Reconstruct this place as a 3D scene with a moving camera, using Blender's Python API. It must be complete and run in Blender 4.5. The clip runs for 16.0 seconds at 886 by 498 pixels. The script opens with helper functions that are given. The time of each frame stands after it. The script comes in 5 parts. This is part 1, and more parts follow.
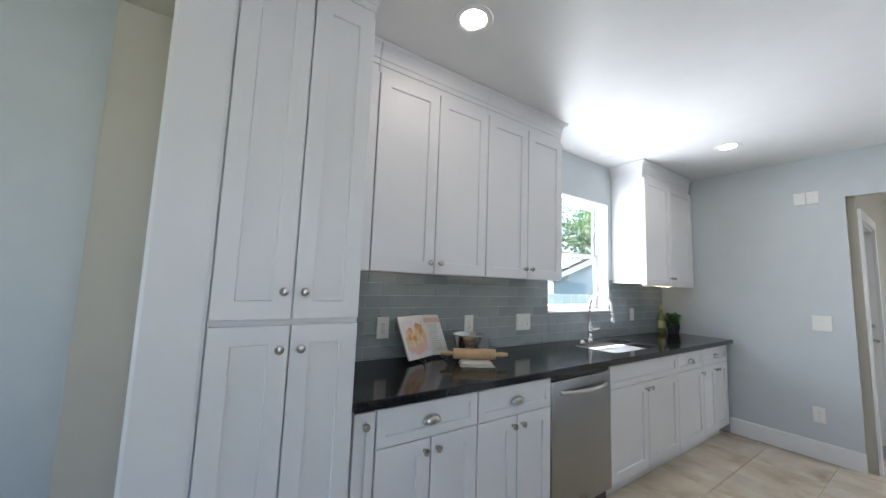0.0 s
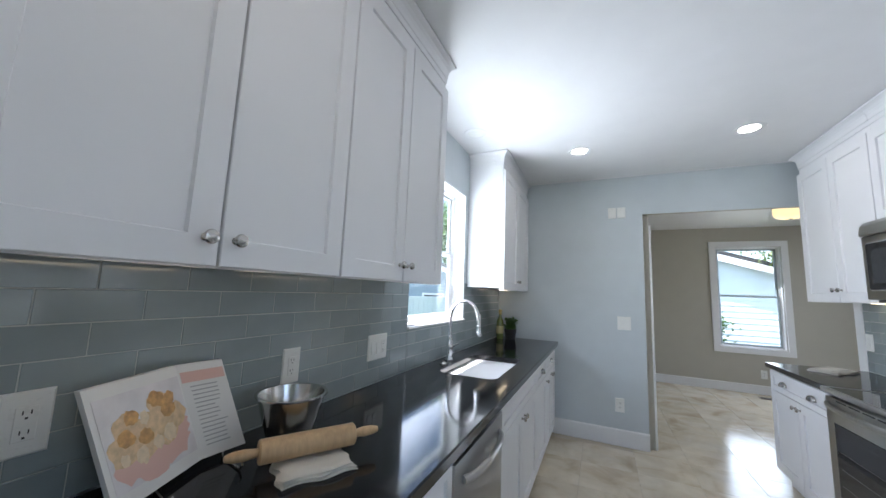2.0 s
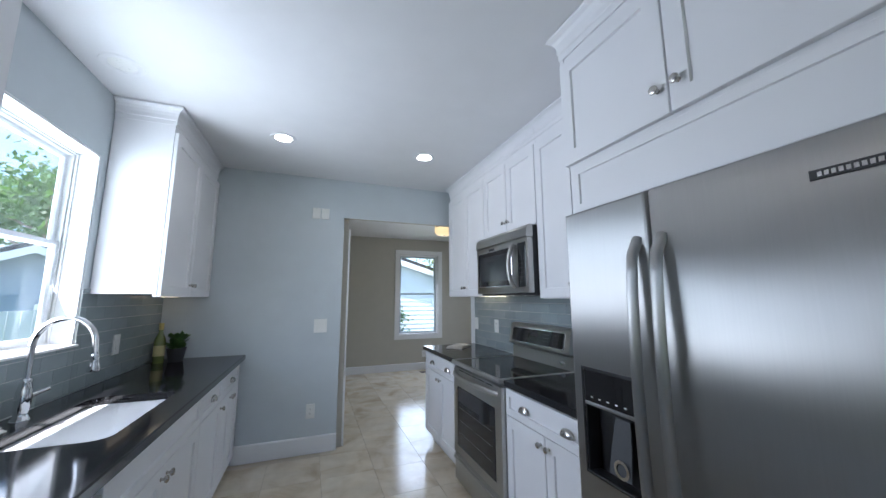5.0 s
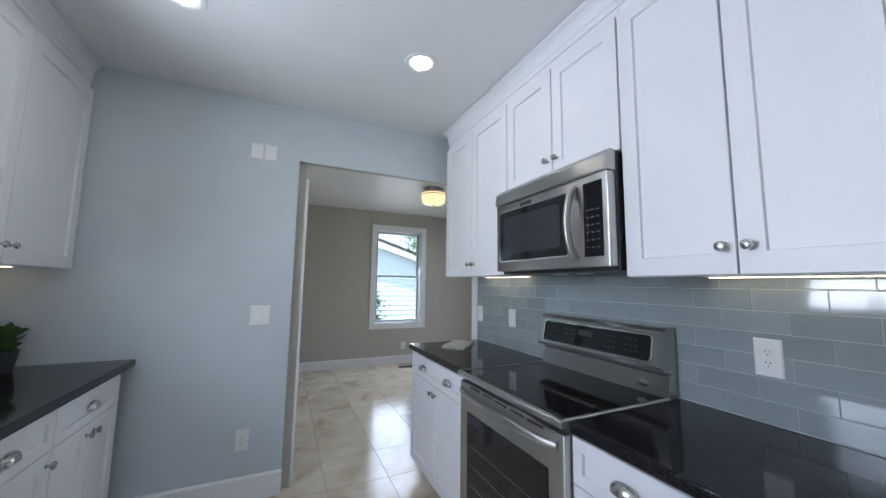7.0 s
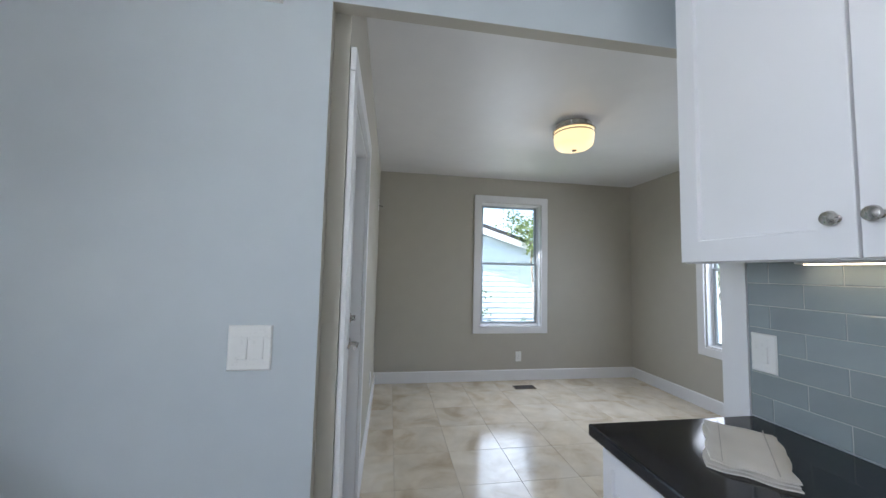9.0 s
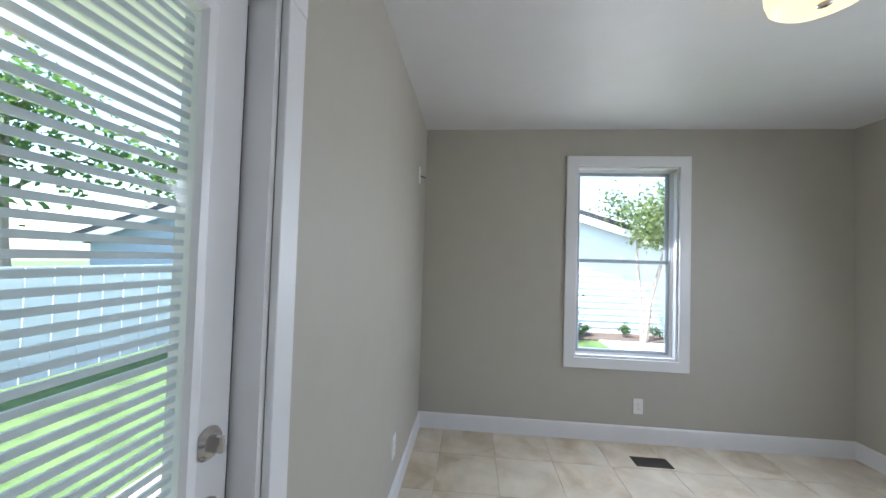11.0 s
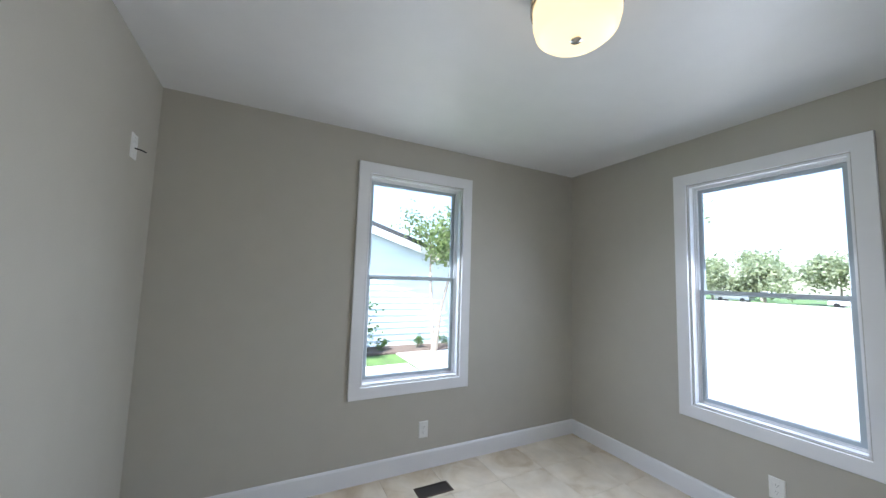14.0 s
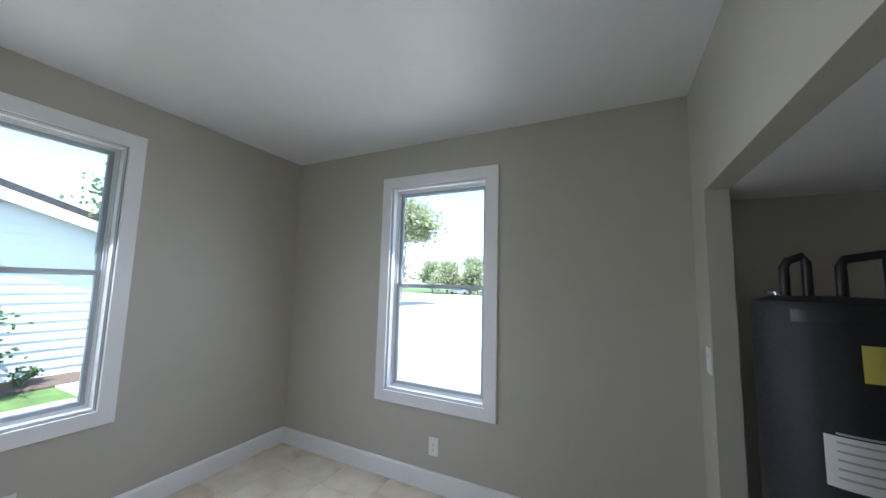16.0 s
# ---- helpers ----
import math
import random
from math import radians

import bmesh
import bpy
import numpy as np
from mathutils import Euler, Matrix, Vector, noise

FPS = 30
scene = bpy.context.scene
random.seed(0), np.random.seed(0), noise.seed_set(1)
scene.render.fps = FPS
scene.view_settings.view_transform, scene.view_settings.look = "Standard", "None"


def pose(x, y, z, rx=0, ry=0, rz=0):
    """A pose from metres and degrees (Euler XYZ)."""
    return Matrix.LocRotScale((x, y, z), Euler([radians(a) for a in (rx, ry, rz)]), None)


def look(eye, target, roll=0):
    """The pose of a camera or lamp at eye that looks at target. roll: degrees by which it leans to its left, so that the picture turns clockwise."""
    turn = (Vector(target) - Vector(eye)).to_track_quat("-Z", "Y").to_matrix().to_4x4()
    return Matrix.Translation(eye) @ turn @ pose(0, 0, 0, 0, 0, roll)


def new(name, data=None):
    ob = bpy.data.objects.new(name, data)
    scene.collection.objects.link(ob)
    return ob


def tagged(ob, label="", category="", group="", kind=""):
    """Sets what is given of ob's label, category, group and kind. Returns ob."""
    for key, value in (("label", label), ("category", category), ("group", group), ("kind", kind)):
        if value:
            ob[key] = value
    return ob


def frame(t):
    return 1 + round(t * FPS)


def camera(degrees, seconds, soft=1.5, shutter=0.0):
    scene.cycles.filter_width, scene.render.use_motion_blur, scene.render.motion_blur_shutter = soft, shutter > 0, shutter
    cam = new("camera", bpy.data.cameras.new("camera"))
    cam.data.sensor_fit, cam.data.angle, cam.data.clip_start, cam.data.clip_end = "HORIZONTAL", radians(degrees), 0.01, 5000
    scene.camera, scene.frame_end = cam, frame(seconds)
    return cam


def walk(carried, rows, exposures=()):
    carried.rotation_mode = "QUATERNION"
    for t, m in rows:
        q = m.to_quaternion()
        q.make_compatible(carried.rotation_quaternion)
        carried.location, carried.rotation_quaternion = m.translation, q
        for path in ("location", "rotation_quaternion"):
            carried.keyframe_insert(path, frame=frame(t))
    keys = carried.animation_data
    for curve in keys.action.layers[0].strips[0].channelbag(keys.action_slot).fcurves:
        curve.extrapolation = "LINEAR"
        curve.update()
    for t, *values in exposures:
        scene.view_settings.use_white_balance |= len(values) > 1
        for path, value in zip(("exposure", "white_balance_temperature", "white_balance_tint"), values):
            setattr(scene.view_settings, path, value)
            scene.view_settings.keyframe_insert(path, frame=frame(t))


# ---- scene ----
cam = camera(105.0, 16.0)
PATH = [
    (0, (1.936, -4.419, 1.379), (0.278, -3.319, 1.578), 2.1),
    (0.5, (1.664, -4.275, 1.406), (0.092, -3.055, 1.606), 2.5),
    (1, (1.393, -4.208, 1.424), (0.002, -2.786, 1.636), 3.0),
    (1.5, (1.208, -4.068, 1.401), (0.058, -2.446, 1.622), 2.6),
    (2, (1.069, -3.864, 1.396), (0.231, -2.064, 1.641), 2.3),
    (2.5, (0.939, -3.758, 1.402), (0.415, -1.847, 1.674), 2.4),
    (3, (0.860, -3.676, 1.397), (0.613, -1.712, 1.686), 1.8),
    (3.5, (0.891, -3.617, 1.407), (0.793, -1.640, 1.692), 1.4),
    (4, (1.013, -3.591, 1.418), (1.139, -1.616, 1.704), 0.6),
    (4.5, (1.084, -3.580, 1.430), (1.520, -1.649, 1.710), -0.1),
    (5, (1.189, -3.589, 1.409), (1.894, -1.740, 1.697), -0.2),
    (5.2, (1.251, -3.567, 1.408), (2.074, -1.766, 1.686), -0.4),
    (7.3, (1.427, -2.400, 1.346), (2.258, -0.592, 1.545), 1.0),
    (7.5, (1.446, -2.274, 1.335), (2.232, -0.445, 1.527), 0.9),
    (8, (1.513, -1.887, 1.370), (2.183, -0.011, 1.543), 1.4),
    (8.5, (1.615, -1.479, 1.395), (2.113, 0.453, 1.530), 1.7),
    (9, (1.670, -1.080, 1.383), (1.975, 0.892, 1.516), 1.3),
    (9.4, (1.701, -0.762, 1.379), (1.902, 1.224, 1.508), 1.3),
    (9.5, (1.731, -0.696, 1.399), (1.926, 1.290, 1.518), 1.6),
    (9.7, (1.785, -0.557, 1.413), (1.926, 1.436, 1.512), 2.1),
    (11.8, (2.013, 0.445, 1.526), (1.787, 2.432, 1.578), 1.1),
    (12, (2.037, 0.455, 1.529), (1.819, 2.443, 1.580), 1.2),
    (12.5, (2.120, 0.482, 1.545), (1.981, 2.477, 1.601), 1.6),
    (12.9, (2.187, 0.501, 1.556), (2.237, 2.499, 1.622), 1.8),
    (13, (2.184, 0.512, 1.556), (2.302, 2.507, 1.627), 2.0),
    (13.5, (2.148, 0.606, 1.524), (2.667, 2.533, 1.649), 2.3),
    (14, (2.194, 0.641, 1.512), (3.084, 2.423, 1.685), 1.8),
    (14.5, (2.259, 0.621, 1.496), (3.452, 2.214, 1.695), 1.9),
    (15, (2.339, 0.574, 1.504), (3.797, 1.927, 1.713), 2.0),
    (15.5, (2.487, 0.534, 1.494), (4.134, 1.648, 1.698), 1.9),
    (16, (2.679, 0.469, 1.491), (4.463, 1.350, 1.696), 1.5),
]
EXPOSURES = [(0,2.02,6400,15),(2,1.86,6080,14),(3,1.62,5900,14),(5,1.55,5780,14),(7.5,1.75,5930,15),(8.5,1.82,5980,15),(9.5,1.90,6020,15),(12.5,2.2,5900,16),(14,2.10,5860,15),(16,1.86,5840,15)]
W_SINK, W_NORTH, W_EAST, W_BACK, W_REAR = 10.2, 5.3, 4.8, 0.35, 0.12
G_CAN, G_BOWL, G_STRIP = 12.0, 0.37, 2.0
NX0, NX1, NZ, STUB = 3.35, 4.74, 1.99, 0.466
HX, HY, HW, HE, HP = 4.2, 10.8, 8.6, 2.40, 3.74
walk(cam, [(t, look(e, g, r)) for t, e, g, r in PATH], EXPOSURES)

# ---- world, sun, large lights ----
SUN_EL, SUN_AZ = radians(60), radians(-115)      # azimuth from +y towards +x
world = bpy.data.worlds.new("world")
scene.world = world
world.use_nodes = True
wn = world.node_tree.nodes
sky = wn.new("ShaderNodeTexSky")
sky.sky_type, sky.sun_disc, sky.sun_elevation, sky.sun_rotation = "NISHITA", False, SUN_EL, SUN_AZ
wn["Background"].inputs["Strength"].default_value = 0.15
world.node_tree.links.new(sky.outputs["Color"], wn["Background"].inputs["Color"])
sun = new("sun", bpy.data.lights.new("sun", "SUN"))
sun.data.energy, sun.data.angle, sun.data.color = 5.0, radians(0.53), (1.0, 0.96, 0.9)
to_sun = Vector((math.sin(SUN_AZ) * math.cos(SUN_EL), math.cos(SUN_AZ) * math.cos(SUN_EL), math.sin(SUN_EL)))
sun.matrix_world = look(to_sun * 30, (0, 0, 0))


def opening_light(name, m, w, h, watts, spread=180):
    """An area lamp in an opening, standing in for sky light or as fill."""
    ob = new(name, bpy.data.lights.new(name, "AREA"))
    ob.data.shape, ob.data.size, ob.data.size_y, ob.data.energy = "RECTANGLE", w, h, watts
    ob.data.color = (0.88, 0.94, 1.0)
    ob.data.spread = radians(spread)
    ob.matrix_world = m
    return ob


opening_light("sky_light_sink", look((-0.20, -1.585, 1.70), (1.0, -1.585, 2.20)), 0.90, 1.05, W_SINK, 155)
opening_light("sky_light_north", look((3.26, 3.43, 1.50), (3.26, 0, -1.30)), 0.75, 1.55, W_NORTH, 160)
opening_light("sky_light_east", look((5.21, 1.69, 1.50), (0, 1.69, -2.00)), 0.75, 1.55, W_EAST, 160)

# Fill lamps added at unseen made-up openings, to brighten the kitchen's near end.
opening_light("fill_light_back", look((3.12, -4.00, 1.55), (0.3, -2.6, 1.0)), 0.85, 1.25, W_BACK)
opening_light("fill_light_rear", look((1.4, -6.60, 1.50), (1.4, 0, 1.50)), 1.7, 1.4, W_REAR)


# ---- materials ----
def material(name, color, rough=0.5, metal=0.0, vary=0.06, scale=6.0, bump=0.0, bump_scale=60.0, coat=0.0, per_object=0.0, stretch=(1, 1, 1), spec=0.5, rvary=0.15):
    """A painted, metal or stone surface with broad and fine variation in object space."""
    m = bpy.data.materials.new(name)
    m.use_nodes = True
    nt = m.node_tree
    n, l = nt.nodes, nt.links
    b = n["Principled BSDF"]
    b.inputs["Metallic"].default_value = metal
    b.inputs["Coat Weight"].default_value = coat
    b.inputs["Specular IOR Level"].default_value = spec
    co = n.new("ShaderNodeTexCoord")
    mp = n.new("ShaderNodeMapping")
    mp.inputs["Scale"].default_value = stretch
    l.new(co.outputs["Object"], mp.inputs["Vector"])
    big = n.new("ShaderNodeTexNoise")
    big.inputs["Scale"].default_value, big.inputs["Detail"].default_value = scale, 5
    l.new(mp.outputs["Vector"], big.inputs["Vector"])
    fine = n.new("ShaderNodeTexNoise")
    fine.inputs["Scale"].default_value, fine.inputs["Detail"].default_value = bump_scale, 4
    l.new(mp.outputs["Vector"], fine.inputs["Vector"])
    hsv = n.new("ShaderNodeHueSaturation")
    hsv.inputs["Color"].default_value = (*color, 1)
    mr = n.new("ShaderNodeMapRange")
    mr.inputs["From Min"].default_value, mr.inputs["From Max"].default_value = 0.3, 0.7
    mr.inputs["To Min"].default_value, mr.inputs["To Max"].default_value = 1 - vary, 1 + vary
    l.new(big.outputs["Fac"], mr.inputs["Value"])
    value = mr.outputs["Result"]
    if per_object:
        info = n.new("ShaderNodeObjectInfo")
        m2 = n.new("ShaderNodeMapRange")
        m2.inputs["To Min"].default_value, m2.inputs["To Max"].default_value = 1 - per_object, 1 + per_object
        l.new(info.outputs["Random"], m2.inputs["Value"])
        mul = n.new("ShaderNodeMath")
        mul.operation = "MULTIPLY"
        l.new(value, mul.inputs[0])
        l.new(m2.outputs["Result"], mul.inputs[1])
        value = mul.outputs["Value"]
    l.new(value, hsv.inputs["Value"])
    l.new(hsv.outputs["Color"], b.inputs["Base Color"])
    rr = n.new("ShaderNodeMapRange")
    rr.inputs["From Min"].default_value, rr.inputs["From Max"].default_value = 0.3, 0.7
    rr.inputs["To Min"].default_value, rr.inputs["To Max"].default_value = max(0.0, rough * (1 - rvary)), min(1.0, rough * (1 + rvary))
    l.new(fine.outputs["Fac"], rr.inputs["Value"])
    l.new(rr.outputs["Result"], b.inputs["Roughness"])
    if bump:
        bp = n.new("ShaderNodeBump")
        bp.inputs["Strength"].default_value, bp.inputs["Distance"].default_value = bump, 0.002
        l.new(fine.outputs["Fac"], bp.inputs["Height"])
        l.new(bp.outputs["Normal"], b.inputs["Normal"])
    return m


def glass_material(name, tint=(0.96, 0.98, 0.97)):
    """A clear pane: mostly straight through, with a little mirror."""
    m = bpy.data.materials.new(name)
    m.use_nodes = True
    n, l = m.node_tree.nodes, m.node_tree.links
    out = n["Material Output"]
    n.remove(n["Principled BSDF"])
    tr, gl, mix, fr = n.new("ShaderNodeBsdfTransparent"), n.new("ShaderNodeBsdfGlossy"), n.new("ShaderNodeMixShader"), n.new("ShaderNodeLayerWeight")
    tr.inputs["Color"].default_value = (*tint, 1)
    gl.inputs["Roughness"].default_value = 0.02
    pw, ma = n.new("ShaderNodeMath"), n.new("ShaderNodeMath")
    pw.operation, pw.inputs[1].default_value = "POWER", 4.0
    ma.operation, ma.inputs[1].default_value, ma.inputs[2].default_value = "MULTIPLY_ADD", 0.6, 0.03
    l.new(fr.outputs["Facing"], pw.inputs[0])
    l.new(pw.outputs["Value"], ma.inputs[0])
    l.new(ma.outputs["Value"], mix.inputs["Fac"])
    l.new(tr.outputs["BSDF"], mix.inputs[1])
    l.new(gl.outputs["BSDF"], mix.inputs[2])
    l.new(mix.outputs["Shader"], out.inputs["Surface"])
    return m


def glow_material(name, color, strength, base=(0.8, 0.8, 0.78)):
    m = bpy.data.materials.new(name)
    m.use_nodes = True
    b = m.node_tree.nodes["Principled BSDF"]
    b.inputs["Base Color"].default_value = (*base, 1)
    b.inputs["Emission Color"].default_value = (*color, 1)
    b.inputs["Emission Strength"].default_value = strength
    return m


def travertine_material():
    """Honed travertine: cloudy cream and tan, with small pits and a soft shine."""
    m = material("travertine", (0.55, 0.47, 0.36), 0.15, vary=0.10, scale=5, bump=0.08, bump_scale=45, per_object=0.035)
    n, l = m.node_tree.nodes, m.node_tree.links
    hsv = next(x for x in n if x.type == "HUE_SAT")
    info = n.new("ShaderNodeObjectInfo")
    co = n.new("ShaderNodeTexCoord")
    add = n.new("ShaderNodeVectorMath")
    l.new(co.outputs["Object"], add.inputs[0])
    sc = n.new("ShaderNodeMath")
    sc.operation, sc.inputs[1].default_value = "MULTIPLY", 37.0
    l.new(info.outputs["Random"], sc.inputs[0])
    l.new(sc.outputs["Value"], add.inputs[1])
    cloud = n.new("ShaderNodeTexNoise")
    cloud.inputs["Scale"].default_value, cloud.inputs["Detail"].default_value, cloud.inputs["Distortion"].default_value = 3.2, 8, 0.8
    l.new(add.outputs["Vector"], cloud.inputs["Vector"])
    ramp = n.new("ShaderNodeValToRGB")
    e = ramp.color_ramp.elements
    e[0].position, e[0].color = 0.30, (0.50, 0.405, 0.285, 1)
    e[1].position, e[1].color = 0.66, (0.70, 0.635, 0.52, 1)
    mid = e.new(0.48)
    mid.color = (0.64, 0.56, 0.43, 1)
    l.new(cloud.outputs["Fac"], ramp.inputs["Fac"])
    l.new(ramp.outputs["Color"], hsv.inputs["Color"])
    return m


M_BLUE = material("pale_blue_wall_paint", (0.555, 0.600, 0.622), 0.55, vary=0.02, bump=0.12, bump_scale=180)
M_BEIGE = material("greige_wall_paint", (0.475, 0.450, 0.385), 0.6, vary=0.02, bump=0.12, bump_scale=180)
M_CEIL = material("white_ceiling_paint", (0.78, 0.78, 0.78), 0.45, vary=0.015, bump=0.10, bump_scale=140)
M_TRIM = material("white_trim_paint", (0.80, 0.80, 0.80), 0.35, vary=0.015, bump=0.03)
M_CAB = material("white_cabinet_paint", (0.78, 0.78, 0.79), 0.42, vary=0.015, scale=3, bump=0.03, bump_scale=90)
M_CABIN = material("cabinet_shadow_gap", (0.35, 0.35, 0.35), 0.6)
M_STONE = material("polished_black_granite", (0.012, 0.012, 0.014), 0.09, vary=0.35, scale=160, bump_scale=300, spec=0.42)
M_TILE = material("grey_blue_glass_tile", (0.285, 0.330, 0.338), 0.07, vary=0.06, scale=8, bump=0.03, bump_scale=12, per_object=0.08, coat=0.4)
M_GROUT = material("pale_grout", (0.48, 0.49, 0.48), 0.9, vary=0.05, bump=0.3, bump_scale=300)
M_FGROUT = material("sand_floor_grout", (0.47, 0.41, 0.32), 0.9, vary=0.08, bump=0.3, bump_scale=300)
M_STEEL = material("brushed_stainless_steel", (0.52, 0.51, 0.49), 0.34, metal=1.0, vary=0.03, scale=4, bump_scale=30, stretch=(60, 60, 1), rvary=0.04)
M_STEELH = material("brushed_steel_panel", (0.44, 0.437, 0.43), 0.40, metal=1.0, vary=0.015, scale=4, bump_scale=30, stretch=(60, 60, 1), rvary=0.03)
for st in (M_STEEL, M_STEELH):
    sn, sl_ = st.node_tree.nodes, st.node_tree.links
    tan = sn.new("ShaderNodeTangent")
    tan.direction_type, tan.axis = "RADIAL", "Z"
    sn["Principled BSDF"].inputs["Anisotropic"].default_value = 0.97
    sn["Principled BSDF"].inputs["Anisotropic Rotation"].default_value = 0.25 if st is M_STEEL else 0.0
    sl_.new(tan.outputs["Tangent"], sn["Principled BSDF"].inputs["Tangent"])
M_NICKEL = material("satin_nickel", (0.52, 0.50, 0.47), 0.24, metal=1.0, vary=0.04)
M_BOWLST = material("bowl_steel", (0.62, 0.61, 0.59), 0.20, metal=1.0, vary=0.04)
M_CHROME = material("polished_chrome", (0.75, 0.75, 0.76), 0.08, metal=1.0, vary=0.02)
M_BLACK = material("black_plastic", (0.012, 0.012, 0.013), 0.35, vary=0.1, bump=0.05)
M_BGLASS = material("black_ceramic_glass", (0.008, 0.008, 0.009), 0.04, vary=0.1, spec=0.4)
M_OVEN = material("dark_oven_window", (0.012, 0.012, 0.014), 0.05, vary=0.2, spec=0.4)
M_MESH = material("dark_perforated_mesh", (0.030, 0.032, 0.036), 0.10, vary=0.25, scale=220, spec=0.4)
M_PLATE = material("white_plastic_plate", (0.80, 0.80, 0.77), 0.3, vary=0.01)
M_PLATEG = material("grey_print", (0.09, 0.09, 0.095), 0.5)
M_SLOT = material("dark_slot", (0.03, 0.03, 0.03), 0.6)
M_VINYL = material("white_vinyl_frame", (0.80, 0.82, 0.84), 0.35, vary=0.01)
# Greyer than M_VINYL: the backlit shade is put into the sash colour.
M_SASH = material("backlit_grey_sash", (0.42, 0.47, 0.50), 0.4, vary=0.02)
M_GLASS = glass_material("window_glass")
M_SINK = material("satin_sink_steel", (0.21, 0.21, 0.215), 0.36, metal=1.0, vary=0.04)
M_TRAV = travertine_material()
M_LIGHTS = glow_material("lit_lamp_lens", (1.0, 0.92, 0.80), G_CAN)
M_BOWL = glow_material("frosted_lamp_glass", (1.0, 0.71, 0.33), G_BOWL, (0.60, 0.50, 0.34))

M_STRIP = glow_material("warm_strip", (1.0, 0.80, 0.52), G_STRIP)
M_PAPER = material("white_paper", (0.75, 0.74, 0.72), 0.6, vary=0.02)
M_PHOTO = material("photo_print_pale", (0.70, 0.67, 0.68), 0.35, vary=0.12, scale=14)
M_BREAD = material("golden_bread_print", (0.55, 0.30, 0.10), 0.4, vary=0.35, scale=60)
M_BREAD2 = material("pale_bread_print", (0.66, 0.47, 0.27), 0.4, vary=0.18, scale=70)
M_CREAM = material("cream_pastry_print", (0.72, 0.58, 0.40), 0.4, vary=0.12, scale=80)
M_PINK = material("peach_print", (0.70, 0.45, 0.39), 0.5, vary=0.04)
M_PRINT = material("grey_text_print", (0.40, 0.40, 0.40), 0.6, vary=0.05)
M_WOOD = material("pale_turned_wood", (0.52, 0.35, 0.19), 0.45, vary=0.14, scale=9, bump=0.08, bump_scale=50, stretch=(8, 8, 1))
M_CLOTH = material("cream_cotton", (0.66, 0.63, 0.57), 0.9, vary=0.05, bump=0.5, bump_scale=500)
M_STRIPE = material("beige_thread", (0.45, 0.42, 0.38), 0.9)
M_BOTTLE = material("green_bottle_glass", (0.22, 0.25, 0.08), 0.06, vary=0.1, coat=0.5)
M_LABEL = material("yellow_paper_label", (0.62, 0.55, 0.25), 0.6, vary=0.08, scale=40)
M_FOIL = material("gold_foil", (0.55, 0.42, 0.14), 0.3, metal=1.0)
M_POT = material("dark_grey_pot", (0.045, 0.047, 0.05), 0.5, vary=0.12, bump=0.1)
M_SUCC = material("succulent_green", (0.05, 0.12, 0.035), 0.4, vary=0.3, scale=30)
M_BLIND = material("pale_blind_slat", (0.62, 0.68, 0.70), 0.5, vary=0.02)
M_BRONZE = material("dark_bronze", (0.09, 0.07, 0.055), 0.45, metal=0.6, vary=0.1)
M_TANK = material("dark_grey_enamel", (0.011, 0.0115, 0.014), 0.55, vary=0.06)
M_YELLOW = material("yellow_sticker", (0.65, 0.55, 0.12), 0.5, vary=0.05)
M_GRASS = material("lawn_grass", (0.065, 0.12, 0.03), 0.9, vary=0.35, scale=2.5, bump=1.0, bump_scale=90)
M_CONC = material("pale_concrete", (0.50, 0.49, 0.46), 0.85, vary=0.08, scale=1.5, bump=0.3)
M_SIDING = material("pale_blue_siding", (0.58, 0.66, 0.70), 0.6, vary=0.03, scale=2)
M_SIDEB = material("blue_grey_siding", (0.24, 0.30, 0.36), 0.6, vary=0.04, scale=2)
M_ROOF = material("dark_shingles", (0.05, 0.05, 0.052), 0.85, vary=0.25, scale=12, bump=0.6)
M_BARK = material("pale_bark", (0.30, 0.25, 0.20), 0.8, vary=0.2, scale=14, bump=0.4)
M_LEAF = material("light_green_leaf", (0.11, 0.15, 0.055), 0.5, vary=0.4, scale=1.6)
M_LEAFD = material("dark_green_leaf", (0.055, 0.11, 0.03), 0.5, vary=0.4, scale=2.0)
# Outdoor haze and glare are put into this paler leaf colour.
M_LEAFP = material("glare_pale_leaf", (0.25, 0.28, 0.18), 0.5, vary=0.45, scale=0.8)
M_MULCH = material("brown_mulch", (0.09, 0.065, 0.05), 0.95, vary=0.4, scale=25, bump=1.0)

for leaf, tint in ((M_LEAF, (0.24, 0.31, 0.11)), (M_LEAFP, (0.33, 0.40, 0.20)), (M_LEAFD, (0.12, 0.24, 0.05)), (M_SUCC, (0.14, 0.26, 0.06))):
    ln, ll = leaf.node_tree.nodes, leaf.node_tree.links
    tl, mx = ln.new("ShaderNodeBsdfTranslucent"), ln.new("ShaderNodeMixShader")
    tl.inputs["Color"].default_value = (*tint, 1)
    mx.inputs["Fac"].default_value = 0.45
    ll.new(ln["Principled BSDF"].outputs["BSDF"], mx.inputs[1])
    ll.new(tl.outputs["BSDF"], mx.inputs[2])
    ll.new(mx.outputs["Shader"], ln["Material Output"].inputs["Surface"])


